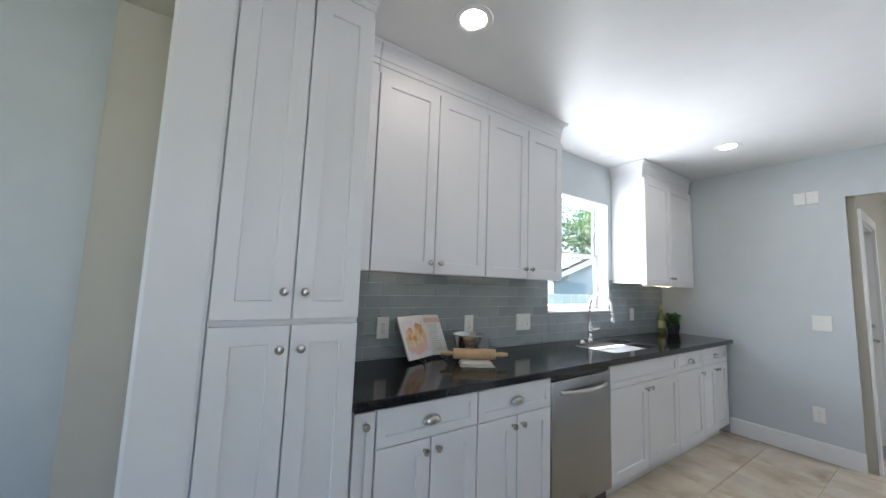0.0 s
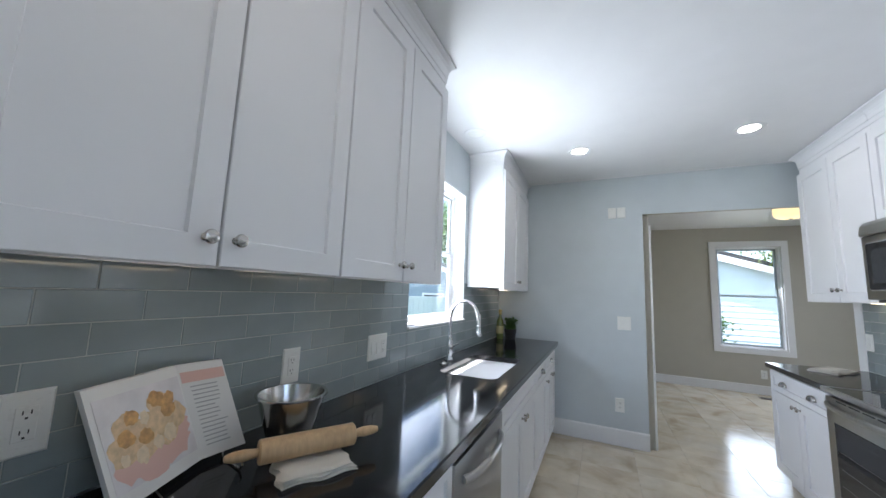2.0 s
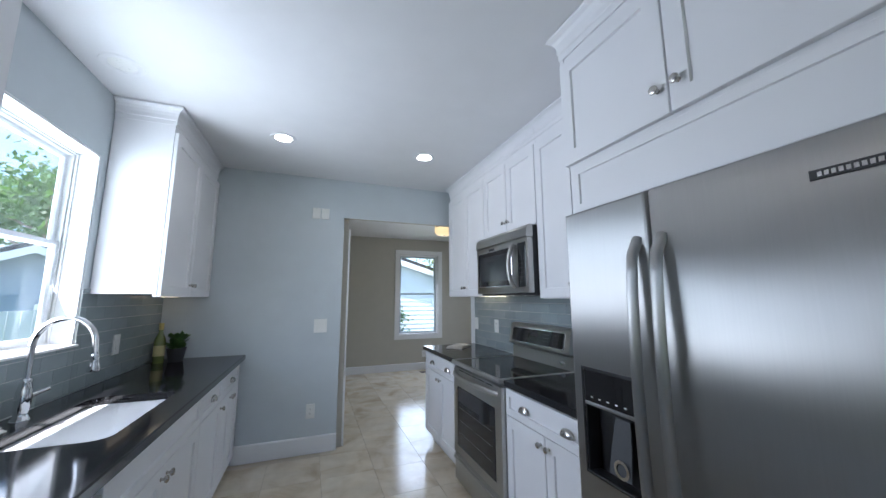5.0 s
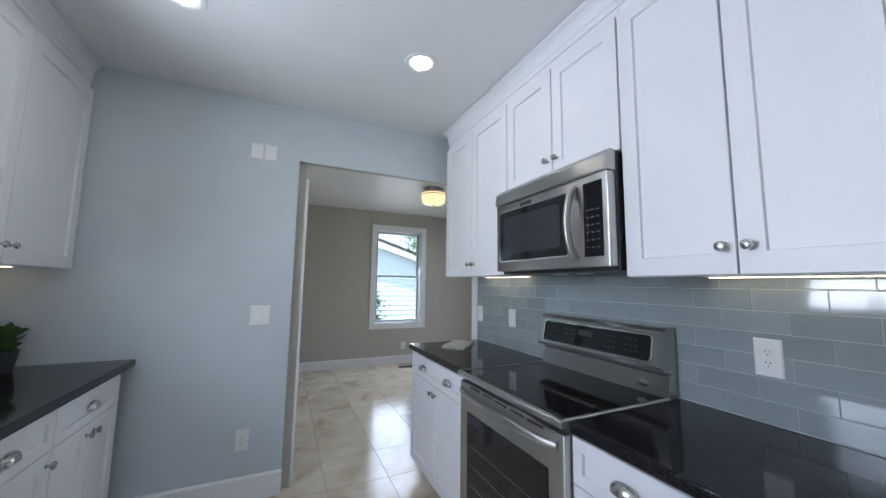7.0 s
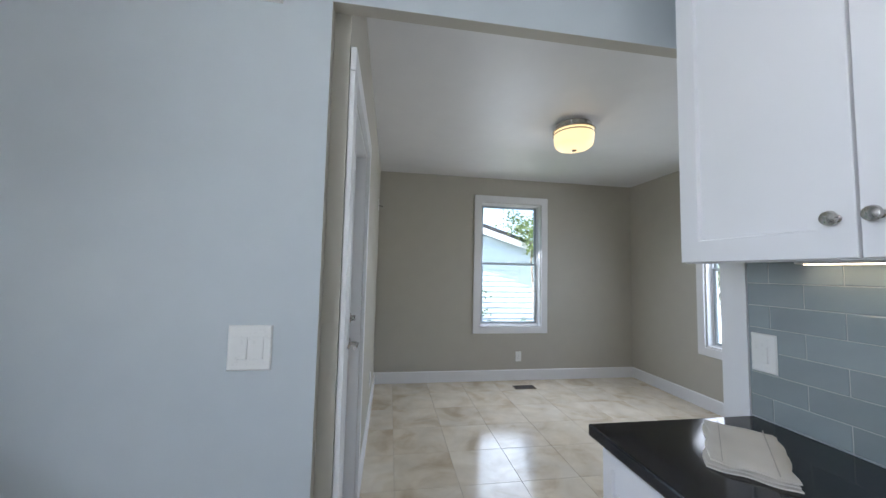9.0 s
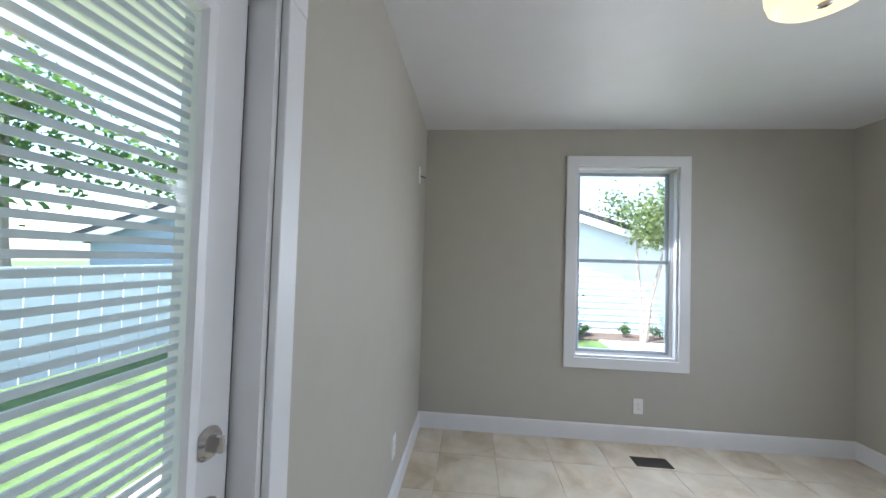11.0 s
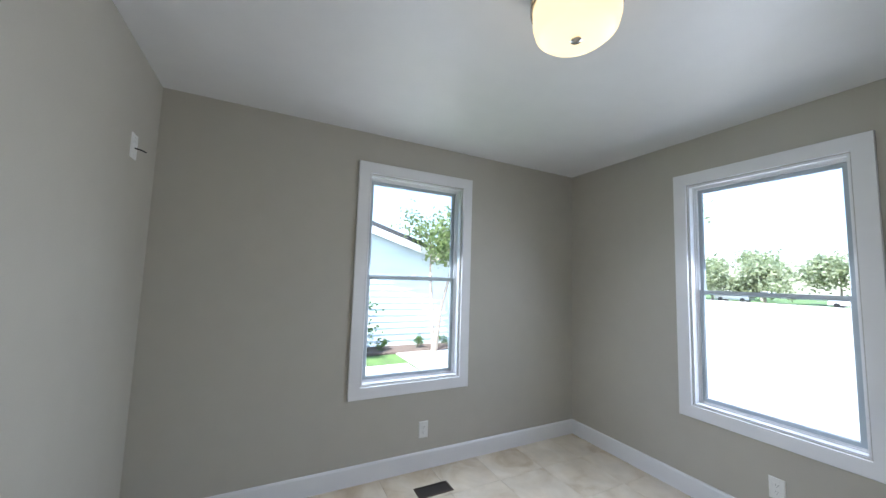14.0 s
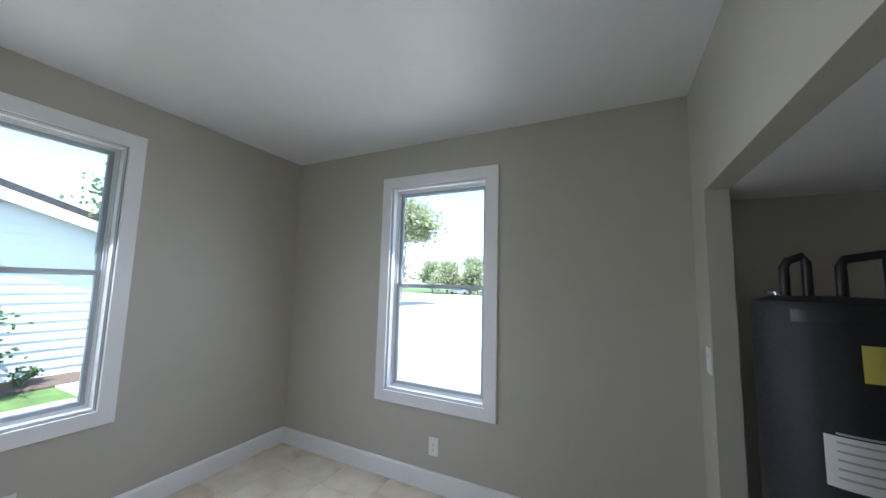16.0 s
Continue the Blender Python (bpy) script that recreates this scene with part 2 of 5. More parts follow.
# ---- building helpers ----
def link(name, bm, mat, parent=None, m=None, smooth=False):
    me = bpy.data.meshes.new(name)
    bmesh.ops.recalc_face_normals(bm, faces=bm.faces)
    bm.to_mesh(me)
    bm.free()
    for x in (mat if isinstance(mat, (list, tuple)) else (mat,)):
        me.materials.append(x)
    if smooth:
        for p in me.polygons:
            p.use_smooth = True
        me.set_sharp_from_angle(angle=radians(38))
    ob = new(name, me)
    if parent is not None:
        ob.parent = parent
    if m is not None:
        ob.matrix_basis = m
    return ob


def part(name, bm, mat, parent, label="", m=None, smooth=False):
    ob = link(name, bm, mat, parent, m, smooth)
    return tagged(ob, label) if label else ob


def thing(name, m, label, category, group="", kind=""):
    ob = new(name)
    ob.matrix_basis = m
    return tagged(ob, label, category, group, kind)


def box(bm, x0, x1, y0, y1, z0, z1, bevel=0.0):
    v = bmesh.ops.create_cube(bm, size=1, matrix=Matrix.LocRotScale(((x0 + x1) / 2, (y0 + y1) / 2, (z0 + z1) / 2), None, (x1 - x0, y1 - y0, z1 - z0)))["verts"]
    if bevel:
        es = list({e for q in v for e in q.link_edges})
        bmesh.ops.bevel(bm, geom=es, offset=bevel, segments=2, affect="EDGES", profile=0.5)
    return bm


def bx(*a, bevel=0.0):
    return box(bmesh.new(), *a, bevel=bevel)


def rect_loft(w, h, steps, cx=0.0, cz=0.0, bm=None):
    """Rectangles in the xz plane, each inset and at its own y, joined in turn and capped at both ends."""
    bm = bm or bmesh.new()
    loops = []
    for inset, y in steps:
        a, b = w / 2 - inset, h / 2 - inset
        loops.append([bm.verts.new((cx + sx * a, y, cz + sz * b)) for sx, sz in ((-1, -1), (1, -1), (1, 1), (-1, 1))])
    for p, q in zip(loops, loops[1:]):
        for i in range(4):
            bm.faces.new((p[i], p[(i + 1) % 4], q[(i + 1) % 4], q[i]))
    bm.faces.new(loops[0])
    bm.faces.new(loops[-1])
    return bm


def ring_loft(w, h, steps, cx=0.0, cz=0.0, bm=None):
    """As rect_loft, but closed into a frame: the last rectangle joins the first."""
    bm = bm or bmesh.new()
    loops = []
    for inset, y in steps:
        a, b = w / 2 - inset, h / 2 - inset
        loops.append([bm.verts.new((cx + sx * a, y, cz + sz * b)) for sx, sz in ((-1, -1), (1, -1), (1, 1), (-1, 1))])
    for p, q in zip(loops, loops[1:] + loops[:1]):
        for i in range(4):
            bm.faces.new((p[i], p[(i + 1) % 4], q[(i + 1) % 4], q[i]))
    return bm


def lathe(profile, seg=20, m=None, bm=None):
    """A turned body about z from (radius, height) pairs."""
    bm = bm or bmesh.new()
    m = m or Matrix()
    rings = []
    for r, h in profile:
        if r < 1e-5:
            rings.append([bm.verts.new(m @ Vector((0, 0, h)))])
        else:
            rings.append([bm.verts.new(m @ Vector((r * math.cos(2 * math.pi * i / seg), r * math.sin(2 * math.pi * i / seg), h))) for i in range(seg)])
    for p, q in zip(rings, rings[1:]):
        for i in range(seg):
            j = (i + 1) % seg
            if len(p) == 1 and len(q) > 1:
                bm.faces.new((p[0], q[i], q[j]))
            elif len(q) == 1 and len(p) > 1:
                bm.faces.new((p[i], p[j], q[0]))
            elif len(p) > 1:
                bm.faces.new((p[i], p[j], q[j], q[i]))
    return bm


def tube(points, r, seg=10, bm=None, closed_ends=True):
    """A round tube along points; r is a number or one radius a point."""
    bm = bm or bmesh.new()
    pts = [Vector(p) for p in points]
    rings, up = [], None
    for i, p in enumerate(pts):
        d = (pts[min(i + 1, len(pts) - 1)] - pts[max(i - 1, 0)]).normalized()
        if up is None:
            up = d.orthogonal().normalized()
        a = (up - d * up.dot(d)).normalized()
        up = a
        b = d.cross(a)
        rad = r[i] if isinstance(r, (list, tuple)) else r
        rings.append([bm.verts.new(p + a * rad * math.cos(2 * math.pi * k / seg) + b * rad * math.sin(2 * math.pi * k / seg)) for k in range(seg)])
    for p, q in zip(rings, rings[1:]):
        for i in range(seg):
            bm.faces.new((p[i], p[(i + 1) % seg], q[(i + 1) % seg], q[i]))
    if closed_ends:
        bm.faces.new(rings[0])
        bm.faces.new(rings[-1])
    return bm


def wall(name, m, length, height, thick, holes, mats, label, side_back=1):
    """A wall along local x from 0, its front at y = 0 and its body behind it (y < 0), with openings right through. mats: front, other faces."""
    xs = sorted({0.0, length, *[v for hx in holes for v in hx[:2]]})
    zs = sorted({0.0, height, *[v for hx in holes for v in hx[2:]]})
    solid = {}
    for i in range(len(xs) - 1):
        for k in range(len(zs) - 1):
            cx, cz = (xs[i] + xs[i + 1]) / 2, (zs[k] + zs[k + 1]) / 2
            solid[i, k] = not any(a < cx < b and c < cz < d for a, b, c, d in holes)
    bm = bmesh.new()

    def quad(pts, idx):
        f = bm.faces.new([bm.verts.new(p) for p in pts])
        f.material_index = idx

    for (i, k), s in solid.items():
        if not s:
            continue
        x0, x1, z0, z1 = xs[i], xs[i + 1], zs[k], zs[k + 1]
        quad(((x0, 0, z0), (x1, 0, z0), (x1, 0, z1), (x0, 0, z1)), 0)
        quad(((x0, -thick, z0), (x0, -thick, z1), (x1, -thick, z1), (x1, -thick, z0)), side_back)
        if not solid.get((i - 1, k)):
            quad(((x0, 0, z0), (x0, 0, z1), (x0, -thick, z1), (x0, -thick, z0)), side_back)
        if not solid.get((i + 1, k)):
            quad(((x1, 0, z0), (x1, -thick, z0), (x1, -thick, z1), (x1, 0, z1)), side_back)
        if not solid.get((i, k - 1)):
            quad(((x0, 0, z0), (x0, -thick, z0), (x1, -thick, z0), (x1, 0, z0)), side_back)
        if not solid.get((i, k + 1)):
            quad(((x0, 0, z1), (x1, 0, z1), (x1, -thick, z1), (x0, -thick, z1)), side_back)
    bmesh.ops.remove_doubles(bm, verts=bm.verts, dist=1e-5)
    ob = link(name, bm, mats, m=m)
    return tagged(ob, label, "wall", kind="structure")


# ---- plan ----
CEIL = 2.64
XR = 2.93             # tiled kitchen wall beside the range
XD0, XD1, YD0, YD1 = 1.515, 5.02, 0.04, 3.24    # dining room
OPEN_X, OPEN_Z = 1.462, 2.24
YB = -6.4             # back of the place behind the first camera

# ---- large structure ----
wall("wall_west", pose(0, 0.0, 0, 0, 0, -90), -YB, CEIL, 0.16, [(1.12, 2.05, 1.165, 2.24)], (M_BLUE, M_TRIM), "pale blue painted kitchen wall with the sink window")
wall("wall_end", pose(XR, 0.0, 0, 0, 0, 180), XR + 0.16, CEIL, 0.05, [(0, XR - OPEN_X, 0, OPEN_Z)], (M_BLUE, M_BEIGE), "pale blue kitchen end wall with a wide opening")
# The hole in this wall is made up, out of view, for a fill lamp.
wall("wall_kitchen_east", pose(XR, YB, 0, 0, 0, 90), -YB + 0.05, CEIL, 0.12, [(-YB - 4.42, -YB - 3.58, 0.90, 2.20)], (M_BLUE, M_BEIGE), "painted kitchen wall behind range and refrigerator")
wall("wall_dining_west", pose(XD0, YD1, 0, 0, 0, -90), YD1 - 0.05, CEIL, 0.16, [(YD1 - 0.93, YD1 - 0.13, 0, 2.05)], (M_BEIGE, M_BEIGE), "greige painted wall with the back door")
wall("wall_dining_north", pose(XD1 + 0.16, YD1, 0, 0, 0, 180), XD1 + 0.16 - XD0 + 0.16, CEIL, 0.16, [(XD1 + 0.16 - 3.670, XD1 + 0.16 - 2.838, 0.690, 2.312)], (M_BEIGE, M_TRIM), "greige painted wall with a tall window")
wall("wall_dining_east", pose(XD1, -1.0, 0, 0, 0, 90), YD1 + 1.0, CEIL, 0.16, [(1.0 + 1.276, 1.0 + 2.108, 0.650, 2.280)], (M_BEIGE, M_TRIM), "greige painted wall with a tall window")
wall("wall_dining_south", pose(XR + 0.12, YD0, 0, 0, 0, 0), XD1 - XR - 0.12, CEIL, 0.10, [(NX0 - XR - 0.12, NX1 - XR - 0.12, 0, NZ)], (M_BEIGE, M_BEIGE), "greige painted wall with the heater closet opening")
wall("wall_closet", pose(XR + 0.12, -0.9, 0, 0, 0, 0), XD1 - XR - 0.12, CEIL, 0.10, [], (M_BEIGE, M_BEIGE), "plain painted back wall of the closet")
# This wall's unseen opening is added to let a fill lamp in.
wall("wall_back", pose(-0.16, YB, 0, 0, 0, 0), XR + 0.28, CEIL, 0.12, [(0.71, 2.41, 0.80, 2.20)], (M_BLUE, M_BLUE), "plain painted wall behind the kitchen")
tagged(link("ceiling_closet", bx(XR + 0.12, XD1, -0.9, YD0 - 0.101, NZ, NZ + 0.05), M_CEIL), "low painted closet ceiling", "ceiling", kind="structure")
# wall stub beside the tall pantry
wall("wall_stub", pose(0, -4.60, 0, 0, 0, 0), XR, CEIL, 0.16, [(STUB, 2.6, 0, 2.27)], (M_BLUE, M_BEIGE), "painted wall with the opening into the kitchen")

tagged(link("floor", bx(-0.16, XD1 + 0.16, YB - 0.12, YD1 + 0.16, -0.12, -0.004), M_FGROUT), "travertine tile floor with sand coloured grout", "floor", kind="structure")
tagged(link("ceiling", bx(-0.16, XD1 + 0.16, YB - 0.12, YD1 + 0.16, CEIL, CEIL + 0.12), M_CEIL), "smooth white painted ceiling", "ceiling", kind="structure")


def baseboard(name, m, length, h=0.135):
    bm = bmesh.new()
    prof = [(0, 0), (0.016, 0), (0.016, h - 0.012), (0.010, h - 0.002), (0, h)]
    a = [bm.verts.new((0, y, z)) for y, z in prof]
    b = [bm.verts.new((length, y, z)) for y, z in prof]
    for i in range(len(prof)):
        j = (i + 1) % len(prof)
        bm.faces.new((a[i], a[j], b[j], b[i]))
    bm.faces.new(a)
    bm.faces.new(b)
    return tagged(link(name, bm, M_TRIM, m=m), "white painted wooden baseboard", "baseboard", kind="structure")


baseboard("baseboard_kitchen", pose(OPEN_X + 0.002, 0, 0, 0, 0, 180), OPEN_X - 0.60, 0.15)
baseboard("baseboard_dining_west", pose(XD0, YD1, 0, 0, 0, -90), YD1 - 1.03)
baseboard("baseboard_dining_north", pose(XD1, YD1, 0, 0, 0, 180), XD1 - XD0)
baseboard("baseboard_dining_east", pose(XD1, YD0, 0, 0, 0, 90), YD1 - YD0)
baseboard("baseboard_dining_south", pose(NX1, YD0, 0, 0, 0, 0), XD1 - NX1)
baseboard("baseboard_dining_south_2", pose(XR + 0.12, YD0, 0, 0, 0, 0), NX0 - XR - 0.12)


# ---- windows ----
def double_hung(name, m, w, h, depth, casing, label, sash_mat, mid=0.5):
    """A double-hung window in an opening w by h; local y = 0 is the room face, y < 0 goes outwards."""
    win = tagged(new(name), label, "window", kind="structure")
    win.matrix_basis = m
    if casing:
        part("casing", ring_loft(w + 2 * casing, h + 2 * casing, [(0, 0.001), (0, 0.017), (0.003, 0.020), (casing - 0.006, 0.020), (casing - 0.004, 0.001)], 0, h / 2), M_TRIM, win, "flat white painted casing")
    part("window_frame", ring_loft(w - 0.004, h - 0.004, [(0, -depth), (0, -0.002), (0.010, -0.002), (0.010, -depth + 0.060), (0.018, -depth + 0.060), (0.018, -depth + 0.052), (0.010, -depth + 0.052), (0.010, -depth + 0.046), (0.026, -depth + 0.046), (0.026, -depth)], 0, h / 2), M_TRIM, win, "white jamb and frame")
    for nm, z0, z1, y in (("upper_sash", h * mid - 0.012, h - 0.028, -depth + 0.004), ("lower_sash", 0.028, h * mid + 0.020, -depth + 0.024)):
        sw, sh, cz = w - 0.058, z1 - z0, (z0 + z1) / 2
        s = part(nm, ring_loft(sw, sh, [(0, y), (0, y + 0.018), (0.022, y + 0.018), (0.028, y + 0.008), (0.028, y)], 0, cz), sash_mat, win)
        g = part("pane", rect_loft(sw - 0.054, sh - 0.054, [(0, y + 0.002), (0, y + 0.006)], 0, cz), M_GLASS, s)
        g.visible_shadow = False
    part("sash_lock", bx(-0.022, 0.022, -depth + 0.04, -depth + 0.062, h * mid + 0.018, h * mid + 0.030, bevel=0.003), M_VINYL, win)
    return win


double_hung("window_1", pose(0, -1.585, 1.165, 0, 0, -90), 0.93, 1.075, 0.15, 0, "white double-hung sink window with a deep painted recess", M_VINYL, 0.5)
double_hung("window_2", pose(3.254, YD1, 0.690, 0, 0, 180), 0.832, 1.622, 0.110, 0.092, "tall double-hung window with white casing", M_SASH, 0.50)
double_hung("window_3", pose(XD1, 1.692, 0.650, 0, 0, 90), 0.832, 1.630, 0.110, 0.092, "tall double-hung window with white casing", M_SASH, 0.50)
tagged(link("window_sill", bx(-0.15, 0.022, -2.05, -1.12, 1.160, 1.172, bevel=0.003), M_TRIM), "white painted sill of the sink window", "window sill", kind="structure")

# ---- kitchen cabinets ----
def shaker(name, w, h, cx, cz, y0, parent, rail=0.062, t=0.020):
    """A shaker door or drawer front with a sunk panel, its back at y0."""
    return part(name, rect_loft(w, h, [(0, y0), (0, y0 + t - 0.002), (0.002, y0 + t), (rail, y0 + t), (rail + 0.003, y0 + t - 0.010)], cx, cz), M_CAB, parent)


def knob(x, y, z, parent):
    prof = [(0, 0), (0.0085, 0), (0.0085, 0.003), (0.0055, 0.006), (0.0055, 0.014), (0.013, 0.018), (0.0155, 0.024), (0.0135, 0.029), (0.006, 0.0315), (0, 0.032)]
    return part("knob", lathe(prof, 18, pose(x, y, z, -90, 0, 0)), M_NICKEL, parent, "satin nickel knob", smooth=True)


def cup_pull(x, y, z, parent):
    bm = bmesh.new()
    for a, b, c, flip in ((0.048, 0.027, 0.034, 0), (0.045, 0.024, 0.031, 1)):
        n, k = 14, 6
        grid = [[bm.verts.new((x - a * math.cos(math.pi * i / n), y + b * math.sin(math.pi * i / n) * math.cos(math.pi / 2 * j / k) ** 0.8, z + c * math.sin(math.pi / 2 * j / k) * math.sin(math.pi * i / n) ** 0.75 - 0.012)) for j in range(k + 1)] for i in range(n + 1)]
        for i in range(n):
            for j in range(k):
                q = (grid[i][j], grid[i + 1][j], grid[i + 1][j + 1], grid[i][j + 1])
                bm.faces.new(q if not flip else q[::-1])
        bmesh.ops.remove_doubles(bm, verts=bm.verts, dist=1e-6)
    return part("cup_pull", bm, M_NICKEL, parent, "satin nickel cup pull", smooth=True)


GAP = 0.003


def base_cabinet(m, w, label, drawers=1, pulls=1, doors=2, knob_side=0, false_front=False, depth=0.61, vent=False):
    """A floor cabinet; local x along the wall, y out of it, origin at the wall on the floor, mid-width."""
    c = thing("base_cabinet", m, label, "cabinet", "white kitchen base cabinets")
    part("body", bx(-w / 2, w / 2, 0.004, depth - 0.022, 0.10, 0.876), M_CAB, c)
    part("toe_kick", bx(-w / 2, w / 2, 0.06, depth - 0.085, 0.0, 0.10), M_CAB, c)
    if vent:
        v = part("toe_vent", bx(-0.13, 0.13, depth - 0.085, depth - 0.080, 0.025, 0.085, bevel=0.001), M_PLATE, c, "white toe-kick vent grille")
        for i in range(9):
            part("slot", bx(-0.115 + i * 0.026, -0.100 + i * 0.026, depth - 0.080, depth - 0.078, 0.033, 0.077), M_SLOT, v)
    y = depth - 0.020
    zt, zd = 0.868, 0.716
    if drawers:
        dw = w / drawers
        for i in range(drawers):
            cx = -w / 2 + dw * (i + 0.5)
            d = shaker("drawer", dw - 2 * GAP, zt - zd - GAP, cx, (zt + zd) / 2, y, c, rail=0.040)
            if not false_front:
                for k in range(pulls):
                    cup_pull(cx + (0 if pulls == 1 else (-0.235 + 0.47 * k) * w), y + 0.018, (zt + zd) / 2 - 0.004, d)
    top = zd if drawers else zt
    dw = w / doors
    for i in range(doors):
        cx = -w / 2 + dw * (i + 0.5)
        d = shaker("door", dw - 2 * GAP, top - 0.115 - 2 * GAP, cx, (top + 0.115) / 2, y, c, rail=min(0.062, dw * 0.36))
        side = knob_side if doors == 1 else (1 if i == 0 else -1)
        knob(cx + side * (dw / 2 - 0.032), y + 0.018, top - 0.050, d)
    return c


def crown(parent, x0, x1, depth, z0, z1, ends=(1, 1)):
    """Stepped crown moulding round the front and the free ends of an upper cabinet."""
    k = (z1 - z0) / 0.12
    prof = [(0.0, z0), (0.004, z0), (0.004, z0 + 0.030 * k), (0.008, z0 + 0.034 * k), (0.009, z0 + 0.058 * k), (0.014, z0 + 0.078 * k), (0.024, z0 + 0.094 * k), (0.036, z0 + 0.103 * k), (0.040, z0 + 0.106 * k), (0.042, z1 - 0.012), (0.042, z1)]
    bm = bmesh.new()
    rows = []
    for o, z in prof:
        xa, xb = x0 - (o if ends[0] else 0), x1 + (o if ends[1] else 0)
        rows.append([bm.verts.new(p) for p in ((xa, 0.004, z), (xa, depth + o, z), (xb, depth + o, z), (xb, 0.004, z))])
    for p, q in zip(rows, rows[1:]):
        for i in range(3):
            bm.faces.new((p[i], p[i + 1], q[i + 1], q[i]))
    bm.faces.new(rows[-1])
    bm.faces.new(rows[0])
    return part("crown", bm, M_CAB, parent, "white crown moulding")


def upper_cabinet(m, w, z0, z1, label, doors=2, depth=0.335, knob_side=1, ends=(0, 0), knob_z=0.085, name="wall_cabinet", rail=0.062):
    """A wall cabinet with its crown up to the ceiling."""
    c = thing(name, m, label, "cabinet", "white kitchen wall cabinets")
    part("body", bx(-w / 2, w / 2, 0.004, depth - 0.022, z0 + 0.018, z1 + 0.10), M_CAB, c)
    part("light_rail", bx(-w / 2 + 0.001, w / 2 - 0.001, depth - 0.040, depth - 0.022, z0, z0 + 0.0175), M_CAB, c)
    dw = w / doors
    for i in range(doors):
        cx = -w / 2 + dw * (i + 0.5)
        d = shaker("door", dw - 2 * GAP, z1 - z0 - 2 * GAP, cx, (z0 + z1) / 2, depth - 0.020, c, rail=min(rail, dw * 0.36))
        side = knob_side if doors == 1 else (1 if i == 0 else -1)
        knob(cx + side * (dw / 2 - min(0.032, dw * 0.3)), depth - 0.002, z0 + knob_z, d)
    crown(c, -w / 2, w / 2, depth - 0.020, z1 + 0.045, CEIL - 0.004, ends)
    return c


def left(y0, y1):
    return pose(0, (y0 + y1) / 2, 0, 0, 0, -90), abs(y1 - y0)


def right(y0, y1):
    return pose(XR, (y0 + y1) / 2, 0, 0, 0, 90), abs(y1 - y0)


UZ0, UZ1 = 1.425, 2.475
# left run
for y0, y1, kw in (
        (-3.935, -3.843, dict(doors=1, drawers=0, knob_side=0, label="narrow white pull-out cabinet beside the pantry")),
        (-3.840, -3.322, dict(label="white shaker base cabinet with one drawer and two doors")),
        (-3.320, -2.790, dict(label="white shaker base cabinet next to the dishwasher")),
        (-2.195, -1.205, dict(label="white shaker sink base with a false drawer front", false_front=True)),
        (-1.203, -0.706, dict(label="narrow white shaker base cabinet", doors=1, knob_side=-1)),
        (-0.704, -0.130, dict(label="white shaker base cabinet by the end wall"))):
    m, w = left(y0, y1)
    base_cabinet(m, w, depth=0.635, **kw)
m, w = left(-3.935, -3.790)
upper_cabinet(m, w, UZ0, UZ1, "narrow white wall cabinet beside the pantry", doors=1, knob_side=0)
m, w = left(-3.787, -3.036)
upper_cabinet(m, w, UZ0, UZ1, "white shaker wall cabinet with two doors", knob_z=0.062)
m, w = left(-3.034, -2.295)
upper_cabinet(m, w, UZ0, UZ1, "white shaker wall cabinet beside the sink window", ends=(1, 0), knob_z=0.068)
m, w = left(-1.055, -0.010)
upper_cabinet(m, w, UZ0, UZ1, "white shaker wall cabinet in the corner by the end wall", ends=(0, 1))
# tall pantry
m, w = left(-4.427, -3.945)
pantry = thing("pantry_cabinet", m, "tall white shaker pantry cabinet with four doors", "cabinet")
part("body", bx(-w / 2, w / 2, 0.004, 0.628, 0.10, 2.575), M_CAB, pantry)
part("toe_kick", bx(-w / 2, w / 2, 0.06, 0.57, 0.0, 0.10), M_CAB, pantry)
part("filler", bx(w / 2 + 0.001, w / 2 + 0.170, 0.470, 0.640, 0.0, 2.575, bevel=0.012), M_CAB, pantry, "white filler strip")
for i in (0, 1):
    cx = (-0.25 + 0.5 * i) * w
    for z0, z1, kz in ((0.115, 1.215, 1.135), (1.235, UZ1, 1.330)):
        d = shaker("door", w / 2 - 2 * GAP, z1 - z0, cx, (z0 + z1) / 2, 0.630, pantry)
        knob(cx + (1 if i == 0 else -1) * (w / 4 - 0.034), 0.648, kz, d)
crown(pantry, -w / 2, w / 2, 0.630, UZ1 + 0.045, CEIL - 0.004, (1, 0))
# right run
m, w = right(-0.933, -0.105)
base_cabinet(m, w, "white shaker base cabinet at the end of the run", pulls=2, depth=0.61, vent=True)
m, w = right(-2.425, -1.683)
base_cabinet(m, w, "white shaker base cabinet between range and refrigerator", pulls=2, depth=0.61)
m, w = right(-0.968, -0.135)
upper_cabinet(m, w, UZ0, UZ1, "white shaker wall cabinet with two doors", ends=(0, 1), depth=0.355)
m, w = right(-1.720, -0.970)
upper_cabinet(m, w, 1.905, UZ1, "short white shaker wall cabinet over the microwave", depth=0.355)
m, w = right(-2.425, -1.722)
upper_cabinet(m, w, UZ0 - 0.02, UZ1, "white shaker wall cabinet beside the refrigerator", depth=0.355)

# cabinet round the refrigerator
FX, FY0, FY1 = 2.17, -3.375, -2.455
fr = thing("refrigerator_surround", pose(XR, (FY0 + FY1) / 2, 0, 0, 0, 90), "white cabinet and side panels built round the refrigerator", "cabinet")
fw, fd = FY1 - FY0 + 0.05, 0.70
for sx in (-1, 1):
    part("side_panel", bx(sx * fw / 2 - 0.010, sx * fw / 2 + 0.010, 0.004, fd, 0.0, 2.56, bevel=0.001), M_CAB, fr)
